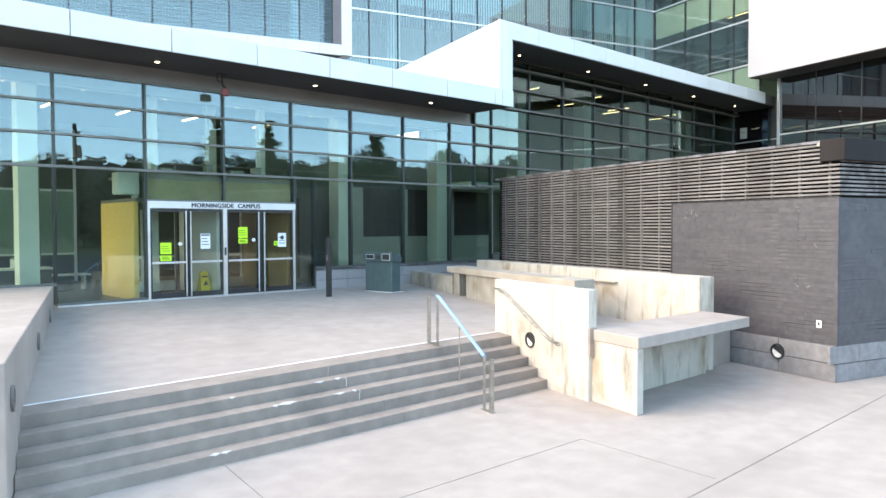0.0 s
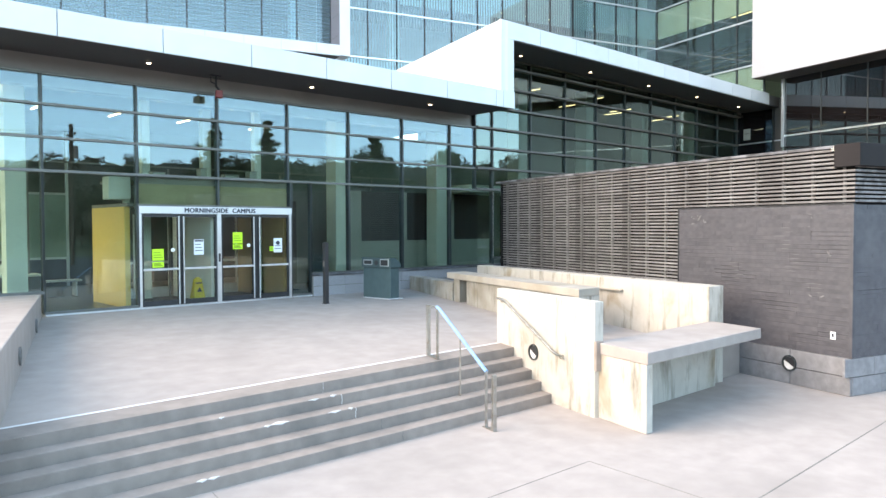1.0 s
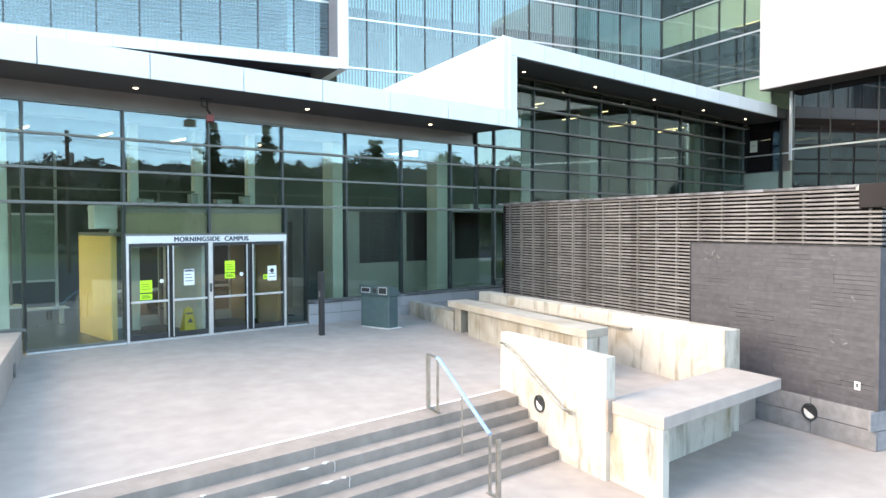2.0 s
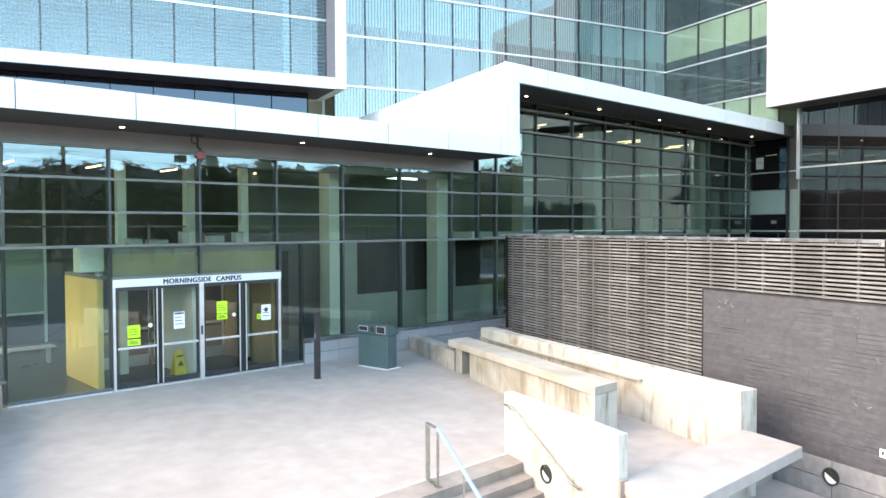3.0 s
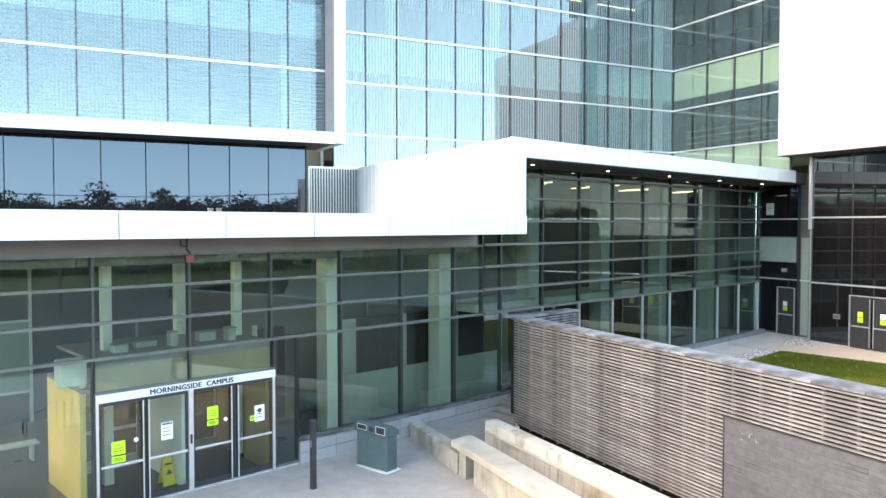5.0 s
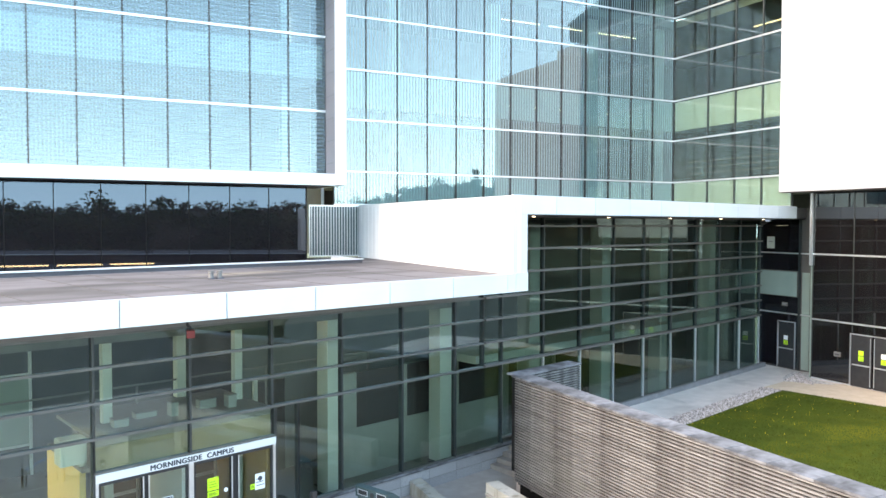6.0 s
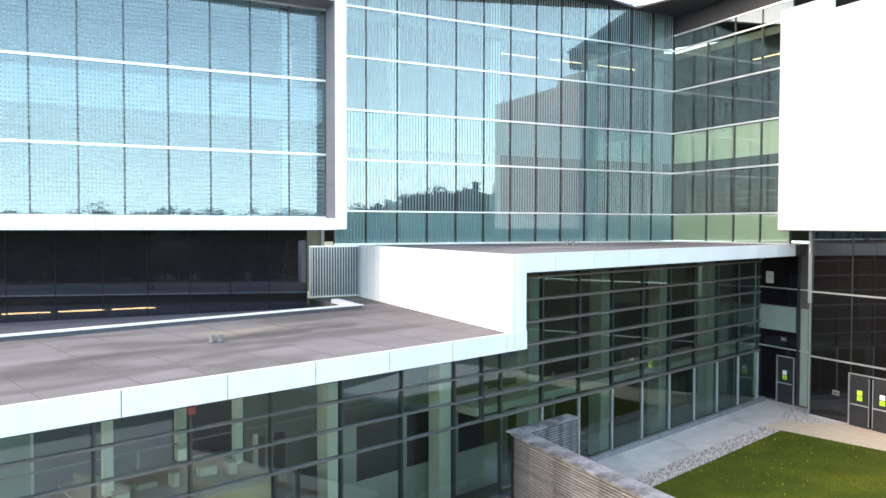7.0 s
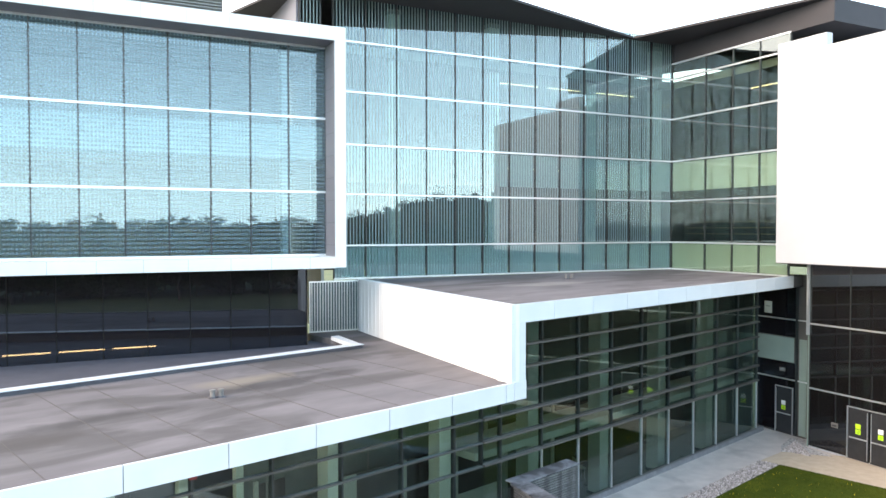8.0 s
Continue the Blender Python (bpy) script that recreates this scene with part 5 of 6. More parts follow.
def ring_light(m, r, label, rim=None):
    """A round recessed wall light: rim, dark dish and half-shade."""
    g = thing("wall_light", m, label, "wall light", group="round wall lights")
    bm = bmesh.new()
    n = 28
    rings = []
    for rad, dep in ((r, 0.0), (r, 0.03), (r * 0.84, 0.03), (r * 0.78, -0.01)):
        rings.append([bm.verts.new((-dep, rad * math.cos(6.2832 * k / n), rad * math.sin(6.2832 * k / n))) for k in range(n)])
    for a, b in zip(rings, rings[1:]):
        for k in range(n):
            bm.faces.new((a[k], a[(k + 1) % n], b[(k + 1) % n], b[k]))
    bmesh.ops.recalc_face_normals(bm, faces=bm.faces[:])
    part("rim", bm, rim or M_MULLION, g, "dark metal rim")
    dish = part("dish", disc(r * 0.79, 0.012, 28, pose(0.0, 0, 0, 0, 90)), M_SEAM if rim is None else M_BULK, g, "pale reflector dish")
    bm = bmesh.new()
    arc = [(r * 0.76 * math.cos(a), r * 0.76 * math.sin(a)) for a in (math.pi * k / 12 + 0.5 for k in range(13))]
    f = [bm.verts.new((-0.008, y, z)) for y, z in arc]
    b = [bm.verts.new((-0.024, y, z)) for y, z in arc]
    bm.faces.new(b)
    bm.faces.new(f[::-1])
    for i in range(13):
        bm.faces.new((f[i], f[(i + 1) % 13], b[(i + 1) % 13], b[i]))
    bmesh.ops.recalc_face_normals(bm, faces=bm.faces[:])
    part("eyelid", bm, M_BLACK, dish, "dark half shade")


ring_light(TURNED @ pose(5.68, 10.47, -0.26), 0.135, "round recessed light in the stair wall")
ring_light(TURNED @ pose(SW - 0.035, 9.17, -0.63), 0.145, "round recessed light in the block plinth")
# solid strip whose colour stands in for the shadow gap beside the counter
slot = structure("wall_gap", prism([(5.672, 8.8), (5.8, 8.8), (5.8, 8.858), (5.672, 8.858)], -0.3, 0.14), M_STEP, "solid darker strip for the shadow gap between wall and counter", "joint", TURNED)
for v in (7.95, 12.0, 15.6):
    ring_light(TURNED @ pose(-2.02 + 0.0205 * (v - 7.45) + 0.002, v, 0.05) @ pose(0, 0, 0, 0, 0, 180), 0.13, "round recessed light in the west wall", M_BULK)

# ---- canopy details ----
for x in (1.15, 5.25, 9.42, 13.5):
    d = thing("downlight", pose(x, 16.66, 5.44), "small round recessed canopy downlight", "downlight", group="canopy downlights")
    tr = part("trim", disc(0.075, 0.012, 24, pose(0, 0, -0.004)), M_BULK, d)
    part("lamp", disc(0.05, 0.01, 24, pose(0, 0, -0.012)), L_SPOT, tr)
for x in (17.62, 21.5, 25.42, 29.35, 33.3):
    d = thing("downlight", pose(x, 16.74, 7.5), "small round recessed canopy downlight", "downlight", group="canopy downlights")
    tr = part("trim", disc(0.075, 0.012, 24, pose(0, 0, -0.004)), M_BULK, d)
    part("lamp", disc(0.05, 0.01, 24, pose(0, 0, -0.012)), L_SPOT, tr)
cctv = thing("security_camera", pose(6.95, 16.95, 5.44), "dark bracketed security camera with a red housing", "camera")
part("plate", box(-0.14, -0.05, -0.03, 0.1, 0.05, 0.0), M_BLACK, cctv)
part("stem", tube([(0, 0, -0.02), (0, 0, -0.25), (0.06, -0.04, -0.34)], 0.03, 8), M_BLACK, cctv)
part("housing", prism([(-0.06, -0.1), (0.1, -0.14), (0.18, 0.06), (0.02, 0.1)], -0.52, -0.36, 0.01), M_RED, cctv, "red housing")
part("arm", tube([(-0.13, 0, -0.05), (-0.13, 0, -0.17), (0, 0, -0.2)], 0.018, 8), M_BLACK, cctv)

# ---- roofs ----
kerb = thing("roof_kerb", pose(0, 0, 5.9), "pale capped kerb across the lower roof", "kerb", kind="structure")
part("upstand", box(WEST, 23.3, 0.0, 16.15, 23.55, 0.11), M_UPSTAND, kerb)
cap = mesh_of("cap", box(0.004, 23.22, 0.112, 1.99, 23.6, 0.142, 0.004), M_PANEL)
for k in range(7, 15):
    piece("cap", cap, kerb, pose(-13.75 + 1.994 * k, 0, 0))
part("return_cap", prism([(15.85, 23.6), (16.2, 23.6), (16.75, 25.6), (16.4, 25.6)], 0.0, 0.142, 0.004), M_PANEL, kerb)
gutter = [(WEST, 23.56), (16.18, 23.56), (16.6, 25.6), uv(8.2, 30.9), uv(-9.9, 30.9)]
structure("roof_gutter", prism(gutter, 5.3, 5.68), M_UPSTAND, "dark blue-grey membrane strip behind the kerb", "roof")
seams = thing("roof_seams", pose(0, 0, 5.9), "overlapped membrane seams on the lower roof", "roof seam", kind="structure")
for k in range(8, 18):
    x = -11 + 1.5 * k + 0.1 * math.sin(k * 3)
    part("seam", prism([(x, 15.7), (x + 0.02, 15.7), (x + 0.02, 23.28), (x, 23.28)], -0.002, 0.006), M_LAP, seams)
for x, y, z in ((8.72, 19.55, 5.9), (8.92, 19.5, 5.9), (25.6, 21.6, 8.0), (25.85, 21.5, 8.0)):
    s = thing("roof_vent", pose(x, y, z), "small grey pipe vent on the roof", "vent", group="roof vents")
    pp = part("pipe", tube([(0, 0, 0), (0, 0, 0.16)], 0.06, 12), M_BULK, s)
    part("collar", tube([(0, 0, 0), (0, 0, 0.03)], 0.1, 14), M_UPSTAND, s)
    part("hood", tube([(0, 0, 0.17), (0, 0, 0.2)], 0.075, 12), M_BULK, pp)
# ribbed metal on the wall between the roofs
ws = bpy.data.objects["wall_step"]
rib = mesh_of("rib", box(-0.012, 0, 5.92, 0.0, 0.014, 8.0), M_PANEL)
for k in range(29):
    piece("rib", rib, ws, pose(SW - 0.02, 19.6 + 0.4 * k, 0))

M_TEAL = surface("dark_teal_panel", (0.06, 0.10, 0.105), (0.085, 0.13, 0.135), 1.0, 0.4)
# screen grille beside the glass box
gr = thing("louvre_screen", TURNED @ pose(8.22, 31.05, 5.9), "pale framed screen of upright louvres", "screen", kind="structure")
part("frame", box(0, 0, 0.05, 2.52, 0.06, 0.1), M_ALU, gr)
part("frame", box(0, 0, 2.05, 2.52, 0.06, 2.11), M_ALU, gr)
part("frame", box(0, 0, 0.1, 0.04, 0.06, 2.05), M_ALU, gr)
part("frame", box(2.48, 0, 0.1, 2.52, 0.06, 2.05), M_ALU, gr)
fin = mesh_of("fin", box(0, 0.0, 0.1, 0.025, 0.05, 2.05), M_ALU)
for k in range(21):
    piece("fin", fin, gr, pose(0.1 + 0.114 * k, 0.01, 0))
part("backing", box(0.04, 0.1, 0.1, 2.48, 0.13, 2.05), M_TEAL, gr)
ph = thing("rooftop_louvres", TURNED @ pose(0.4, 33.0, 17.5), "grey horizontal louvre screen on the roof", "screen", kind="structure")
lv = mesh_of("louvre", box(0, 0, 0, 4.9, 0.08, 0.05), M_TRANSOM)
for k in range(22):
    piece("louvre", lv, ph, pose(0, 0, 0.05 + 0.12 * k))
part("backing", box(0, 0.1, 0, 4.9, 0.14, 2.7), M_BULK, ph)

# panel joints of the white surround
for k in range(12):
    u = 8.44 - 1.407 * k
    part("joint", box(u - 0.95, FRV - 0.002, 8.662, u - 0.942, FRV + 0.004, 9.078), M_BULK, fr)
    part("joint", box(u - 0.95, FRV - 0.002, 17.002, u - 0.942, FRV + 0.004, 17.498), M_BULK, fr)
for k in range(9):
    part("joint", box(8.433, FRV + 0.05, 9.5 + 0.83 * k, 8.4365, BXV - 0.07, 9.512 + 0.83 * k), M_MULLION, fr)
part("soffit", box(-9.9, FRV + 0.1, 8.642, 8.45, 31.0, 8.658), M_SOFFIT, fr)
facade_window("window_17", TURNED @ pose(7.74, 29.77, 0, 0, 0, 90), [0.0, 1.28], [5.55, 8.64], G_DARK, "dark glass side return under the glass box", mull=(0.03, 0.08), proud=0.02, mull_mat=M_BLACK, trans_mat=M_BLACK)
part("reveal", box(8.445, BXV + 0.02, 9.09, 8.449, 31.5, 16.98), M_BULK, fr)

# ---- tower interiors ----
def floor_uv(name, pts, z0, z1, mat, label, cat):
    return structure(name, prism(pts, z0, z1), mat, label, cat, TURNED)


for z in (9.3, 13.5, 17.72):
    floor_uv("floor_tower", [(9.0, TV + 0.15), (27.7, TV + 0.15), (27.7, 40), (9.0, 40)], z - 0.35, z, M_CEIL, "concrete tower floor slab behind the glass", "floor")
    floor_uv("floor_wing", [(27.85, 24.7), (38, 24.7), (38, 40), (27.85, 40)], z - 0.35, z, M_CEIL, "concrete wing floor slab behind the glass", "floor")
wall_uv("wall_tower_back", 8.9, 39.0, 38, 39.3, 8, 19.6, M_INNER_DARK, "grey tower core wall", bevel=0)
# black keeps the rooms behind the return glass looking unlit
wall_uv("wall_wing_back", 36.0, 24.7, 36.3, 39, 8, 19.6, M_BLACK, "wing core wall, black for an unlit interior", bevel=0)
wall_uv("wall_tower_west", 7.9, 31.65, 7.98, 39, 17.5, 19.6, M_SHADE_GREY, "grey metal end wall of the tower top", bevel=0)
wall_uv("wall_tower_inner", 8.88, 31.6, 9.0, 39, 6, 17.0, M_INNER, "grey tower end wall", bevel=0)
for u in (12.4, 17.4, 23.0, 27.3):
    c = thing("column", TURNED @ pose(u, 32.35, 8.0), "pale tower column behind the striped glass", "column", group="tower columns")
    part("shaft", box(-0.27, -0.2, 0, 0.27, 0.34, 11.6), M_COLUMN, c)
    part("collar", box(-0.3, -0.23, 11.4, 0.3, 0.37, 11.58), M_CEIL, c)
for z in (13.1, 17.3):
    for u in (18.5, 21.6, 24.7):
        strip_light(TURNED @ pose(u, 34.0, z, 0, 0, -90), 2.6, lamp=L_DIM)
    strip_light(TURNED @ pose(31.0, 27.0, z), 2.4, lamp=L_DIM)
bp = thing("back_pans", TURNED, "pale green back-painted spandrel glass", "panel", kind="structure")
for i, z in enumerate((8.1, 12.05)):
    for v0, v1 in zip(vs_, vs_[1:]):
        part("pan", box(27.74, TV - v1 + 0.04, z, 27.78, TV - v0 - 0.04, z + (1.28, 1.47)[i]), M_BACKPAN, bp)
tp = thing("back_pans", TURNED, "pale teal back-painted panels behind the striped glass", "panel", kind="structure")
for z, h in ((8.1, 1.26), (12.05, 1.47)):
    for u0, u1 in zip(us, us[1:]):
        part("pan", box(u0 + 0.04, TV + 0.09, z, u1 - 0.04, TV + 0.13, z + h), M_TEALPAN, tp)
rails = thing("inner_guardrail", TURNED, "pale steel guardrails inside the tower wing", "rail", kind="structure")
for h in (0.5, 0.8, 1.1):
    part("bar", box(28.4, 24.9, 9.35 + h, 28.43, 31.2, 9.38 + h), M_SPANDREL, rails)
# glass box interior
# slab made thick and pale to stand for the brightly lit ceiling band
floor_uv("floor_box", [(-9.8, BXV + 0.25), (8.4, BXV + 0.25), (8.4, 39), (-9.8, 39)], 12.75, 14.0, M_COLUMN, "thick pale floor slab for the lit band inside the glass box", "floor")
floor_uv("roof_box", [(-9.85, FRV + 0.3), (8.4, FRV + 0.3), (8.4, 36.2), (-9.85, 36.2)], 17.02, 17.45, M_CEIL, "flat roof slab of the glass box", "roof")
wall_uv("wall_box_west", -9.9, BXV, -9.8, 36, 9.09, 17.0, M_PANEL, "white end wall of the glass box", bevel=0)
wall_uv("wall_box_back", -9.8, 36, 8.4, 36.2, 5.5, 17.2, M_INNER, "grey wall inside the glass box", bevel=0)
c = thing("column", TURNED @ pose(7.1, 30.4, 9.1), "pale column inside the glass box", "column", group="tower columns")
part("shaft", box(-0.16, -0.16, 0, 0.16, 0.16, 7.9), M_COLUMN, c)
part("collar", box(-0.2, -0.2, 7.7, 0.2, 0.2, 7.88), M_CEIL, c)
for u in (-2.4, -0.7, 1.0):
    strip_light(TURNED @ pose(u, 31.3, 5.78, 0, 0, -90), 1.5, "yellow strip light behind the dark glazing", L_YELLOW, 0.05)

# ---- terrace court end wall and wing ----
endw = thing("court_end_wall", TURNED @ pose(29.28, 0, 0), "dark glazed end wall with pale green panels", "wall", kind="structure")
part("band", box(-0.03, 24.62, 3.14, 0.0, 27.3, 3.2), M_ALU, endw)
part("band", box(-0.03, 24.62, 5.92, 0.0, 27.3, 5.98), M_ALU, endw)
part("green_panel", box(-0.02, 25.3, 3.98, 0.0, 27.3, 5.1), M_GREENGLASS, endw, "pale green glass panel")
part("green_panel", box(-0.02, 24.64, 0.7, 0.0, 25.02, 5.1), M_GREENGLASS, endw, "pale green glass panel")
part("post", box(-0.06, 25.1, 0.65, 0.0, 25.2, 8.0), M_MULLION, endw)
part("glass_sheet", box(-0.012, 25.22, 5.15, -0.004, 27.3, 7.9), G_DARK, endw)
part("glass_sheet", box(-0.012, 25.22, 0.7, -0.004, 27.3, 3.95), G_DARK, endw)
structure("wall_wing_return", prism([(28.42, 23.84), (29.3, 24.5), (29.3, 24.62), (28.42, 23.96)], TERRACE - 0.05, 8.6), M_GREENGLASS, "pale green return panel of the wing", "wall", TURNED)
structure("post_wing", prism([(28.3, 23.84), (28.42, 23.84), (28.42, 23.96), (28.3, 23.96)], 5.5, 8.64), M_ALU, "bright metal corner post of the wing", "trim", TURNED)


def court_door(m, leaves, label):
    """Glazed court door; y along the wall, x outwards is minus."""
    d = thing("door_court", m, label, "door", kind="structure")
    w = 0.98
    total = w * leaves
    part("jamb", box(-0.05, 0.015, 0, 0.02, 0.05, 2.12), M_ALU, d)
    part("jamb", box(-0.05, total - 0.05, 0, 0.02, total - 0.015, 2.12), M_ALU, d)
    part("head", box(-0.05, 0.015, 2.122, 0.02, total - 0.015, 2.16), M_ALU, d)
    for k in range(leaves):
        y0 = 0.055 + (w - 0.03) * k
        lf = part("leaf", box(-0.03, y0, 0.02, 0.0, y0 + w - 0.1, 2.11), M_BLACK, d, "black glazed leaf")
        part("push_bar", box(-0.07, y0 + 0.05, 0.88, -0.035, y0 + w - 0.16, 0.93), M_ALU, lf)
        part("pull", box(-0.075, y0 + (0.03 if k % 2 else w - 0.16), 0.1, -0.045, y0 + (0.05 if k % 2 else w - 0.14), 2.05), M_ALU, lf)
        part("notice_sheet", box(-0.036, y0 + 0.34, 1.3, -0.0315, y0 + 0.56, 1.5), M_LIME if k else M_PAPER, lf, "paper notice")
        low = part("notice_sheet", box(-0.036, y0 + 0.34, 1.08, -0.0315, y0 + 0.56, 1.27), M_LIME, lf, "lime paper notice")
        for q in range(3):
            part("print_line", box(-0.038, y0 + 0.37, 1.11 + 0.05 * q, -0.0362, y0 + 0.53 - 0.03 * q, 1.135 + 0.05 * q), M_INK, low)
    return d


court_door(TURNED @ pose(29.26, 25.3, TERRACE), 1, "black glazed court door with a silver frame, closed")
court_door(TURNED @ pose(28.36, 20.08, TERRACE), 2, "double black glazed court door with a silver frame, closed")
vp = thing("wall_vent", TURNED @ pose(29.25, 25.75, 3.5), "small grey wall vent above the court door", "vent")
part("frame", box(-0.02, 0, 0, 0.02, 0.3, 0.18, 0.004), M_BULK, vp)
part("slat", box(-0.024, 0.03, 0.05, -0.018, 0.27, 0.07), M_ALU, vp)
part("slat", box(-0.024, 0.03, 0.11, -0.018, 0.27, 0.13), M_ALU, vp)
pn = thing("window_notice", TURNED @ pose(29.24, 26.5, 6.15), "pale sheet on the upper dark glass", "notice")
part("sheet", box(-0.012, 0, 0, 0, 0.42, 0.55), M_COLUMN, pn)
part("print_line", box(-0.015, 0.1, 0.3, -0.012, 0.32, 0.33), M_BULK, pn)
iv = thing("intercom", TURNED @ pose(28.36, 22.45, 1.75), "grey intercom plate on the black wing", "intercom")
part("plate", box(-0.02, 0, 0, 0.02, 0.3, 0.2, 0.004), M_BULK, iv)
part("grille", box(-0.024, 0.05, 0.06, -0.019, 0.25, 0.12), M_BLACK, iv)
wall_uv("wall_wing_south", 28.45, 14.64, 36, 14.8, TERRACE - 0.1, 8.6, M_INNER_DARK, "dark end wall of the wing", bevel=0)
wall_uv("wall_wing_inner", 30.5, 14.85, 30.7, 23.8, TERRACE - 0.1, 8.6, M_INNER_DARK, "dark inner wall of the wing", bevel=0)
structure("white_volume_soffit", prism([(27.02, 14.62), (35, 14.62), (35, 24.48), (27.02, 24.48)], 8.62, 8.648), M_SOFFIT, "dark soffit under the white volume", "soffit", TURNED)
wall_uv("wall_clerestory", 27.72, 22.4, 36, 31.4, 18.62, 19.58, M_CLAD, "dark recessed clerestory under the eaves", bevel=0)

# ---- surroundings behind the camera, seen in the glass ----
structure("road", box(-260, -44, GROUND - 0.05, 300, -34, GROUND - 0.012), M_ASPHALT, "two-lane asphalt road", "road")
structure("parking", prism([(-40, -33.9), (70, -33.9), (70, -4.02), (-40, -4.02)], GROUND - 0.05, GROUND - 0.015), M_ASPHALT, "asphalt forecourt", "road")


def leaf_cloud(bm_lists, centre, radius, n, size, r, flat=1.0):
    verts, faces = bm_lists
    for _ in range(n):
        d = Vector((r.gauss(0, 1), r.gauss(0, 1), r.gauss(0, 1)))
        d = d.normalized() * radius * r.random() ** 0.45
        p = Vector(centre) + Vector((d.x, d.y, d.z * flat))
        a = Vector((r.uniform(-1, 1), r.uniform(-1, 1), r.uniform(-0.6, 0.6))).normalized() * size * r.uniform(0.6, 1.3)
        b = a.cross(Vector((r.uniform(-1, 1), r.uniform(-1, 1), r.uniform(-1, 1)))).normalized() * size * r.uniform(0.35, 0.7)
        k = len(verts)
        verts += [p - a, p + b, p + a, p - b]
        faces.append((k, k + 1, k + 2, k + 3))


def crown_part(name, lists, material, parent):
    me = bpy.data.meshes.new(name)
    me.from_pydata([tuple(v) for v in lists[0]], [], lists[1])
    me.materials.append(material)
    ob = new(name, me)
    ob.parent = parent
    return ob


def trunk_mesh(h, r0, r1, r):
    pts = [(r.uniform(-0.12, 0.12) * k, r.uniform(-0.12, 0.12) * k, h * k / 5) for k in range(6)]
    bm = bmesh.new()
    rings = []
    for k, p in enumerate(pts):
        rad = r0 + (r1 - r0) * k / 5
        rings.append([bm.verts.new((p[0] + rad * math.cos(a * 0.785), p[1] + rad * math.sin(a * 0.785), p[2])) for a in range(8)])
    for a, b in zip(rings, rings[1:]):
        for k in range(8):
            bm.faces.new((a[k], a[(k + 1) % 8], b[(k + 1) % 8], b[k]))
    return bm, pts


def pine(m, h, seed):
    r = random.Random(seed)
    t = thing("pine_tree", m, "tall dark ragged pine tree", "tree", group="roadside trees")
    bm, pts = trunk_mesh(h, 0.28, 0.05, r)
    part("trunk", bm, M_BARK, t)
    lists = ([], [])
    z = h * 0.22
    while z < h:
        full = (1 - (z / h) ** 2.2) * h * 0.17 * r.uniform(0.45, 1.3) + 0.25
        for _ in range(5):
            a = r.uniform(0, 6.28)
            L = full * r.uniform(0.2, 1.5)
            zz = z + r.uniform(-0.6, 0.6)
            for q in range(3):
                f = (q + 1) / 3
                leaf_cloud(lists, (math.cos(a) * L * f, math.sin(a) * L * f, zz + 0.22 * f * L), 0.5 + 0.12 * L, 22, 0.23, r, 0.55)
        z += h * r.uniform(0.03, 0.075)
    crown_part("crown", lists, M_LEAF, t)
    return t


def broad(m, h, seed, bare):
    r = random.Random(seed)
    t = thing("leafless_tree" if bare else "broadleaf_tree", m, "bare early-spring tree with fine twigs" if bare else "dense dark green roadside tree", "tree", group="roadside trees")
    bm, pts = trunk_mesh(h * 0.6, 0.24, 0.1, r)
    part("trunk", bm, M_BARK, t)
    lists = ([], [])
    for _ in range(11):
        a, e = r.uniform(0, 6.28), r.uniform(0.35, 1.2)
        L = h * r.uniform(0.25, 0.42)
        base_z = h * r.uniform(0.3, 0.55)
        tip = (math.cos(a) * math.cos(e) * L, math.sin(a) * math.cos(e) * L, base_z + math.sin(e) * L)
        part("limb", tube([(0, 0, base_z), tuple((c + b) / 2 for c, b in zip(tip, (0, 0, base_z + 0.3))), tip], 0.06, 6), M_BARK, t)
        leaf_cloud(lists, tip, h * 0.17, 240 if not bare else 90, 0.17 if not bare else 0.3, r, 0.8)
    crown_part("crown", lists, M_TWIG if bare else M_LEAF, t)
    return t


spots = random.Random(21)
kinds = [pine(pose(42.3, -54.4, GROUND), 15.8, 1), pine(pose(61.2, -45.7, GROUND), 15.0, 2), broad(pose(36, -58, GROUND), 11.0, 3, False), broad(pose(-4, -66, GROUND), 10.0, 4, True), broad(pose(54, -50, GROUND), 12.0, 5, False)]
copy_thing(kinds[0], pose(48.4, -52, GROUND, 0, 0, 130))
for k in range(64):
    a = radians(112 + 1.75 * k + spots.uniform(-0.6, 0.6))
    d = 88 + spots.uniform(0, 22)
    x, y = 10 + d * math.sin(a), 17 + d * math.cos(a)
    src = kinds[spots.choice((0, 2, 2, 4, 4, 1, 2, 4))]
    s = spots.uniform(0.75, 1.0) if k < 26 else spots.uniform(0.55, 0.85)
    if k > 28:
        src = kinds[spots.choice((3, 3, 2, 4))]
    if src in kinds[:2]:
        s *= 0.8
    copy_thing(src, pose(x, y, GROUND, 0, 0, spots.uniform(0, 360)) @ Matrix.Scale(s, 4))
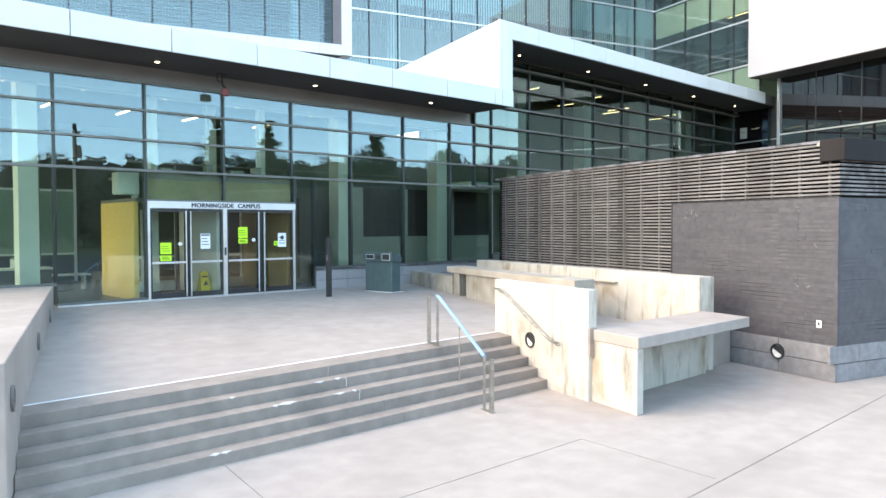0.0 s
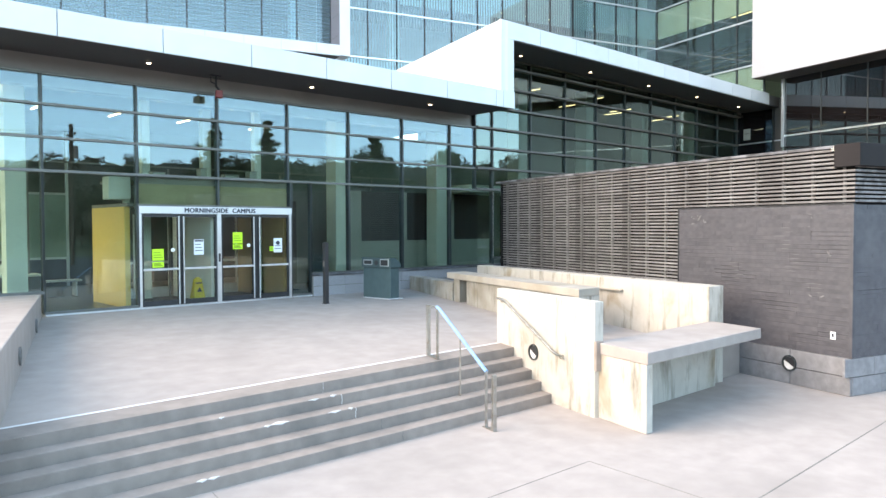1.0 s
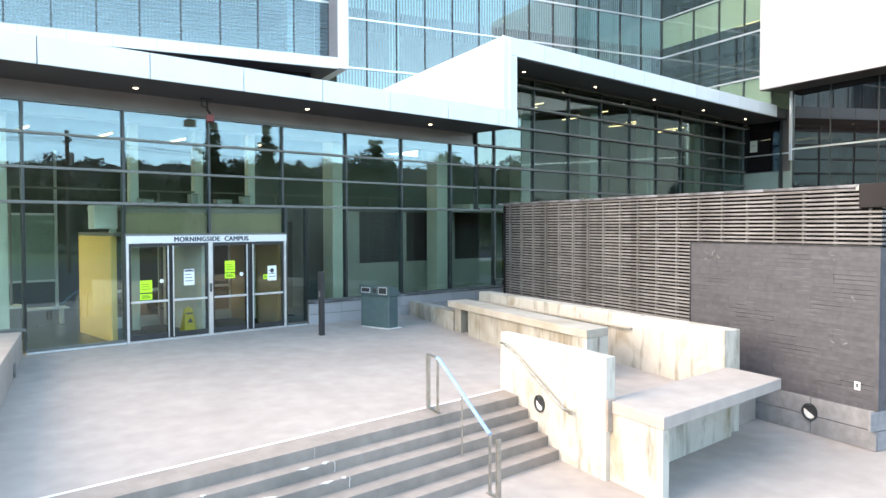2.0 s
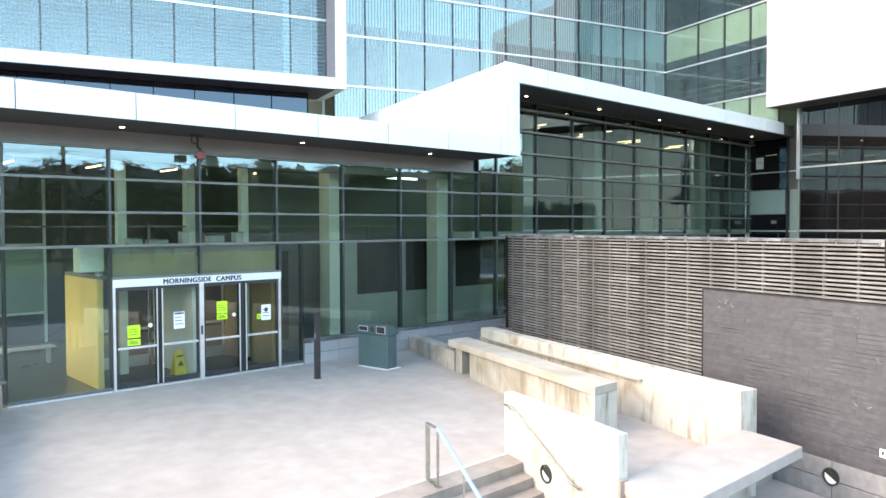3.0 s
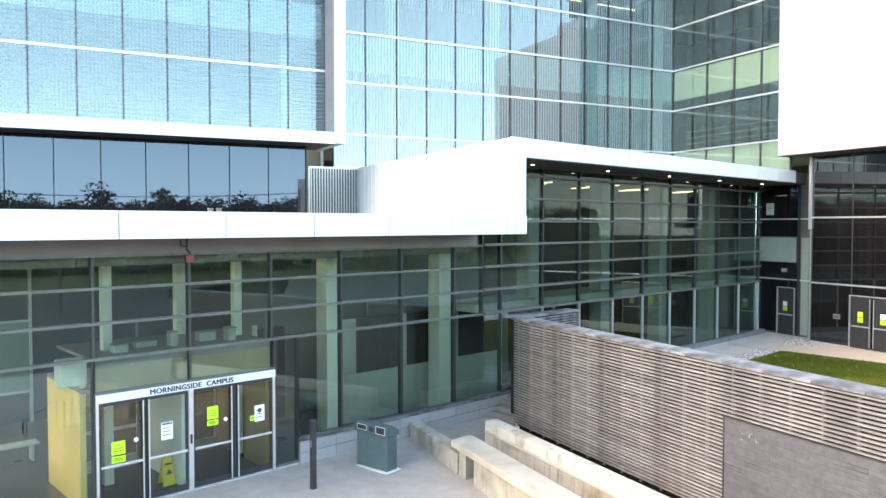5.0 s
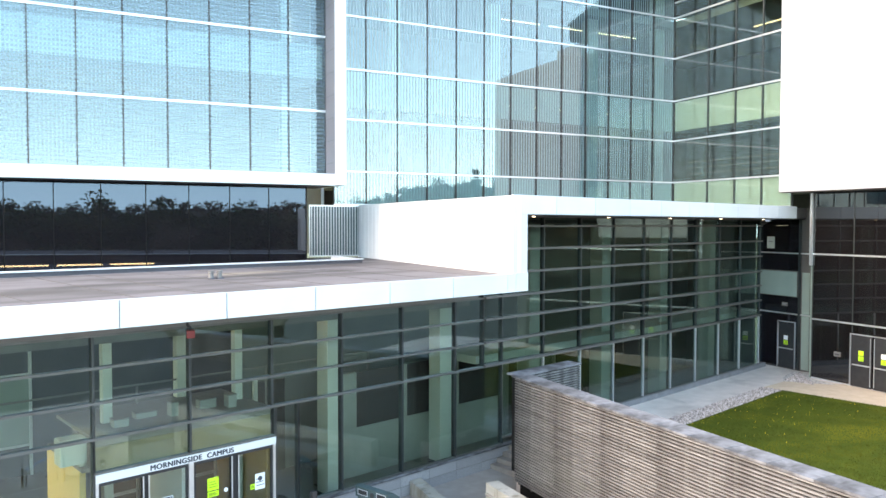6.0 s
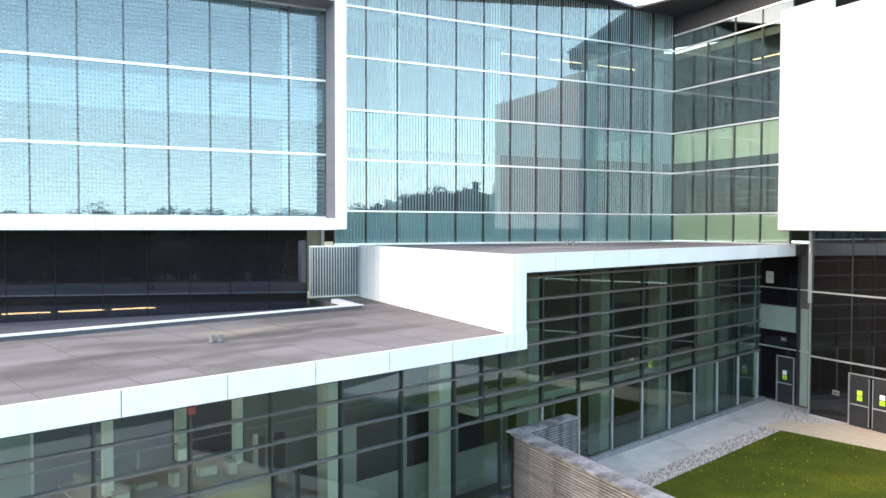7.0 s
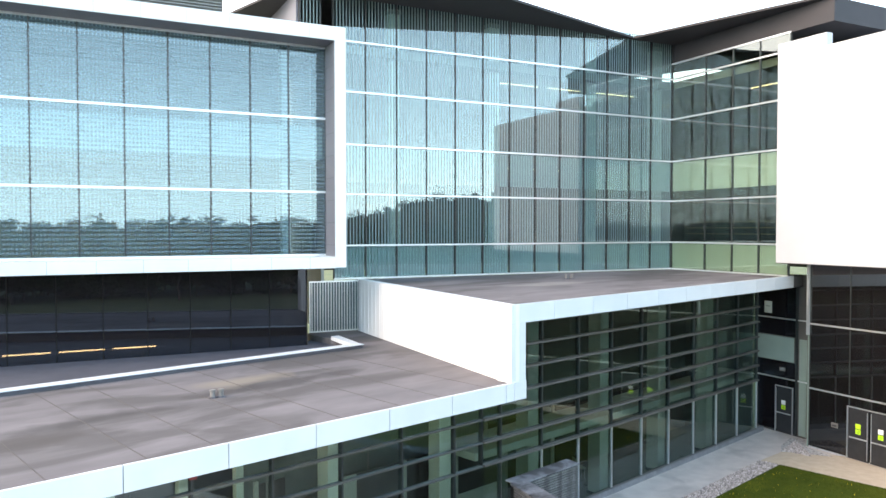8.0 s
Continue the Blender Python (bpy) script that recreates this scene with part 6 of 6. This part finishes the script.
# belt of undergrowth and tree crowns along the road, one stretch
r = random.Random(9)
lists = ([], [])
for k in range(1500):
    deg = r.uniform(98, 222)
    a = radians(deg)
    d = r.uniform(92, 108)
    tall = 9.4 + 2.2 * math.exp(-((deg - 144) / 17) ** 4) + 1.5 * math.sin(deg * 0.9) + 1.1 * math.sin(deg * 2.3 + 1) + 0.8 * math.sin(deg * 5.1)
    leaf_cloud(lists, (10 + d * math.sin(a), 17 + d * math.cos(a), GROUND + tall * r.random() ** 0.7), r.uniform(1.2, 2.3), 110, 0.34, r, 0.85)
for k in range(520):
    a = radians(r.uniform(172, 216))
    d = r.uniform(90, 100)
    leaf_cloud(lists, (10 + d * math.sin(a), 17 + d * math.cos(a), GROUND + r.uniform(2, 9.2)), r.uniform(1.1, 1.9), 95, 0.34, r, 0.8)
me = bpy.data.meshes.new("roadside_woods")
me.from_pydata([tuple(v) for v in lists[0]], [], lists[1])
me.materials.append(M_LEAF)
tagged(new("roadside_woods", me), "dense dark belt of trees and undergrowth along the road", "woods", kind="stuff")

# far wooded rise: a ridge with a ragged edge of crowns
M_WOODS = surface("bare_woodland", (0.030, 0.034, 0.022), (0.085, 0.078, 0.052), 0.22, 0.95, bump=0.0, stain=(0.022, 0.034, 0.018), stain_scale=0.05, stain_amount=0.8)


def ridge(deg):
    """Height of the wooded skyline over the ground at that bearing."""
    fall = 1 / (1 + math.exp((deg - 171) / 3.2))
    return 13.0 + 9.5 * fall + 0.8 * math.sin(deg * 0.31) + 0.5 * math.sin(deg * 0.83 + 2)


r = random.Random(5)
verts, faces = [], []
for k in range(341):
    deg = 95 + 0.5 * k
    a = radians(deg)
    h = ridge(deg)
    for d, z in ((168, -0.5), (176, h * 0.45), (190, h * 0.8), (204, h - 1.2), (230, -0.5)):
        d += r.uniform(-2, 2)
        verts.append((10 + d * math.sin(a), 17 + d * math.cos(a), GROUND + z + (r.uniform(-0.7, 0.7) if z > 0 else 0)))
    if k:
        for q in range(4):
            c = 5 * k + q
            faces.append((c - 5, c, c + 1, c - 4))
lists = ([Vector(v) for v in verts], faces)
for k in range(1500):
    deg = r.uniform(96, 264)
    a, d = radians(deg), r.uniform(176, 207)
    leaf_cloud(lists, (10 + d * math.sin(a), 17 + d * math.cos(a), GROUND + ridge(deg) * (0.4 + 0.55 * (d - 176) / 30) + r.uniform(-0.5, 1.6)), r.uniform(1.4, 2.6), 60, 0.5, r, 0.9)
me = bpy.data.meshes.new("far_woods")
me.from_pydata([tuple(v) for v in lists[0]], [], lists[1])
me.materials.append(M_WOODS)
tagged(new("far_woods", me), "distant brown-green wooded ridge beyond the road", "woods", kind="stuff")


def pole(x, y):
    p = thing("utility_pole", pose(x, y, GROUND), "weathered timber utility pole with a crossarm", "utility pole", group="utility poles")
    part("shaft", tube([(0, 0, 0), (0, 0, 11)], 0.15, 10), M_BARK, p)
    part("crossarm", box(-0.06, -1.1, 10.1, 0.06, 1.1, 10.25), M_BARK, p)
    part("transformer", tube([(0.3, 0, 8.3), (0.3, 0, 9.3)], 0.22, 12), M_BULK, p)


PX = [-60, -22, 17.4, 56, 95]
for x in PX:
    pole(x, -28)
wires = thing("overhead_cables", pose(0, -28, GROUND), "sagging dark overhead cables along the road", "cable", kind="structure")
for y, z in ((-1.0, 10.3), (1.0, 10.3), (0, 8.0), (0, 7.4)):
    for xa, xb in zip(PX, PX[1:]):
        pts = [(xa + (xb - xa) * t / 10, y, z - 2.6 * (t / 10) * (1 - t / 10)) for t in range(11)]
        part("cable", tube(pts, 0.022, 5), M_BLACK, wires)
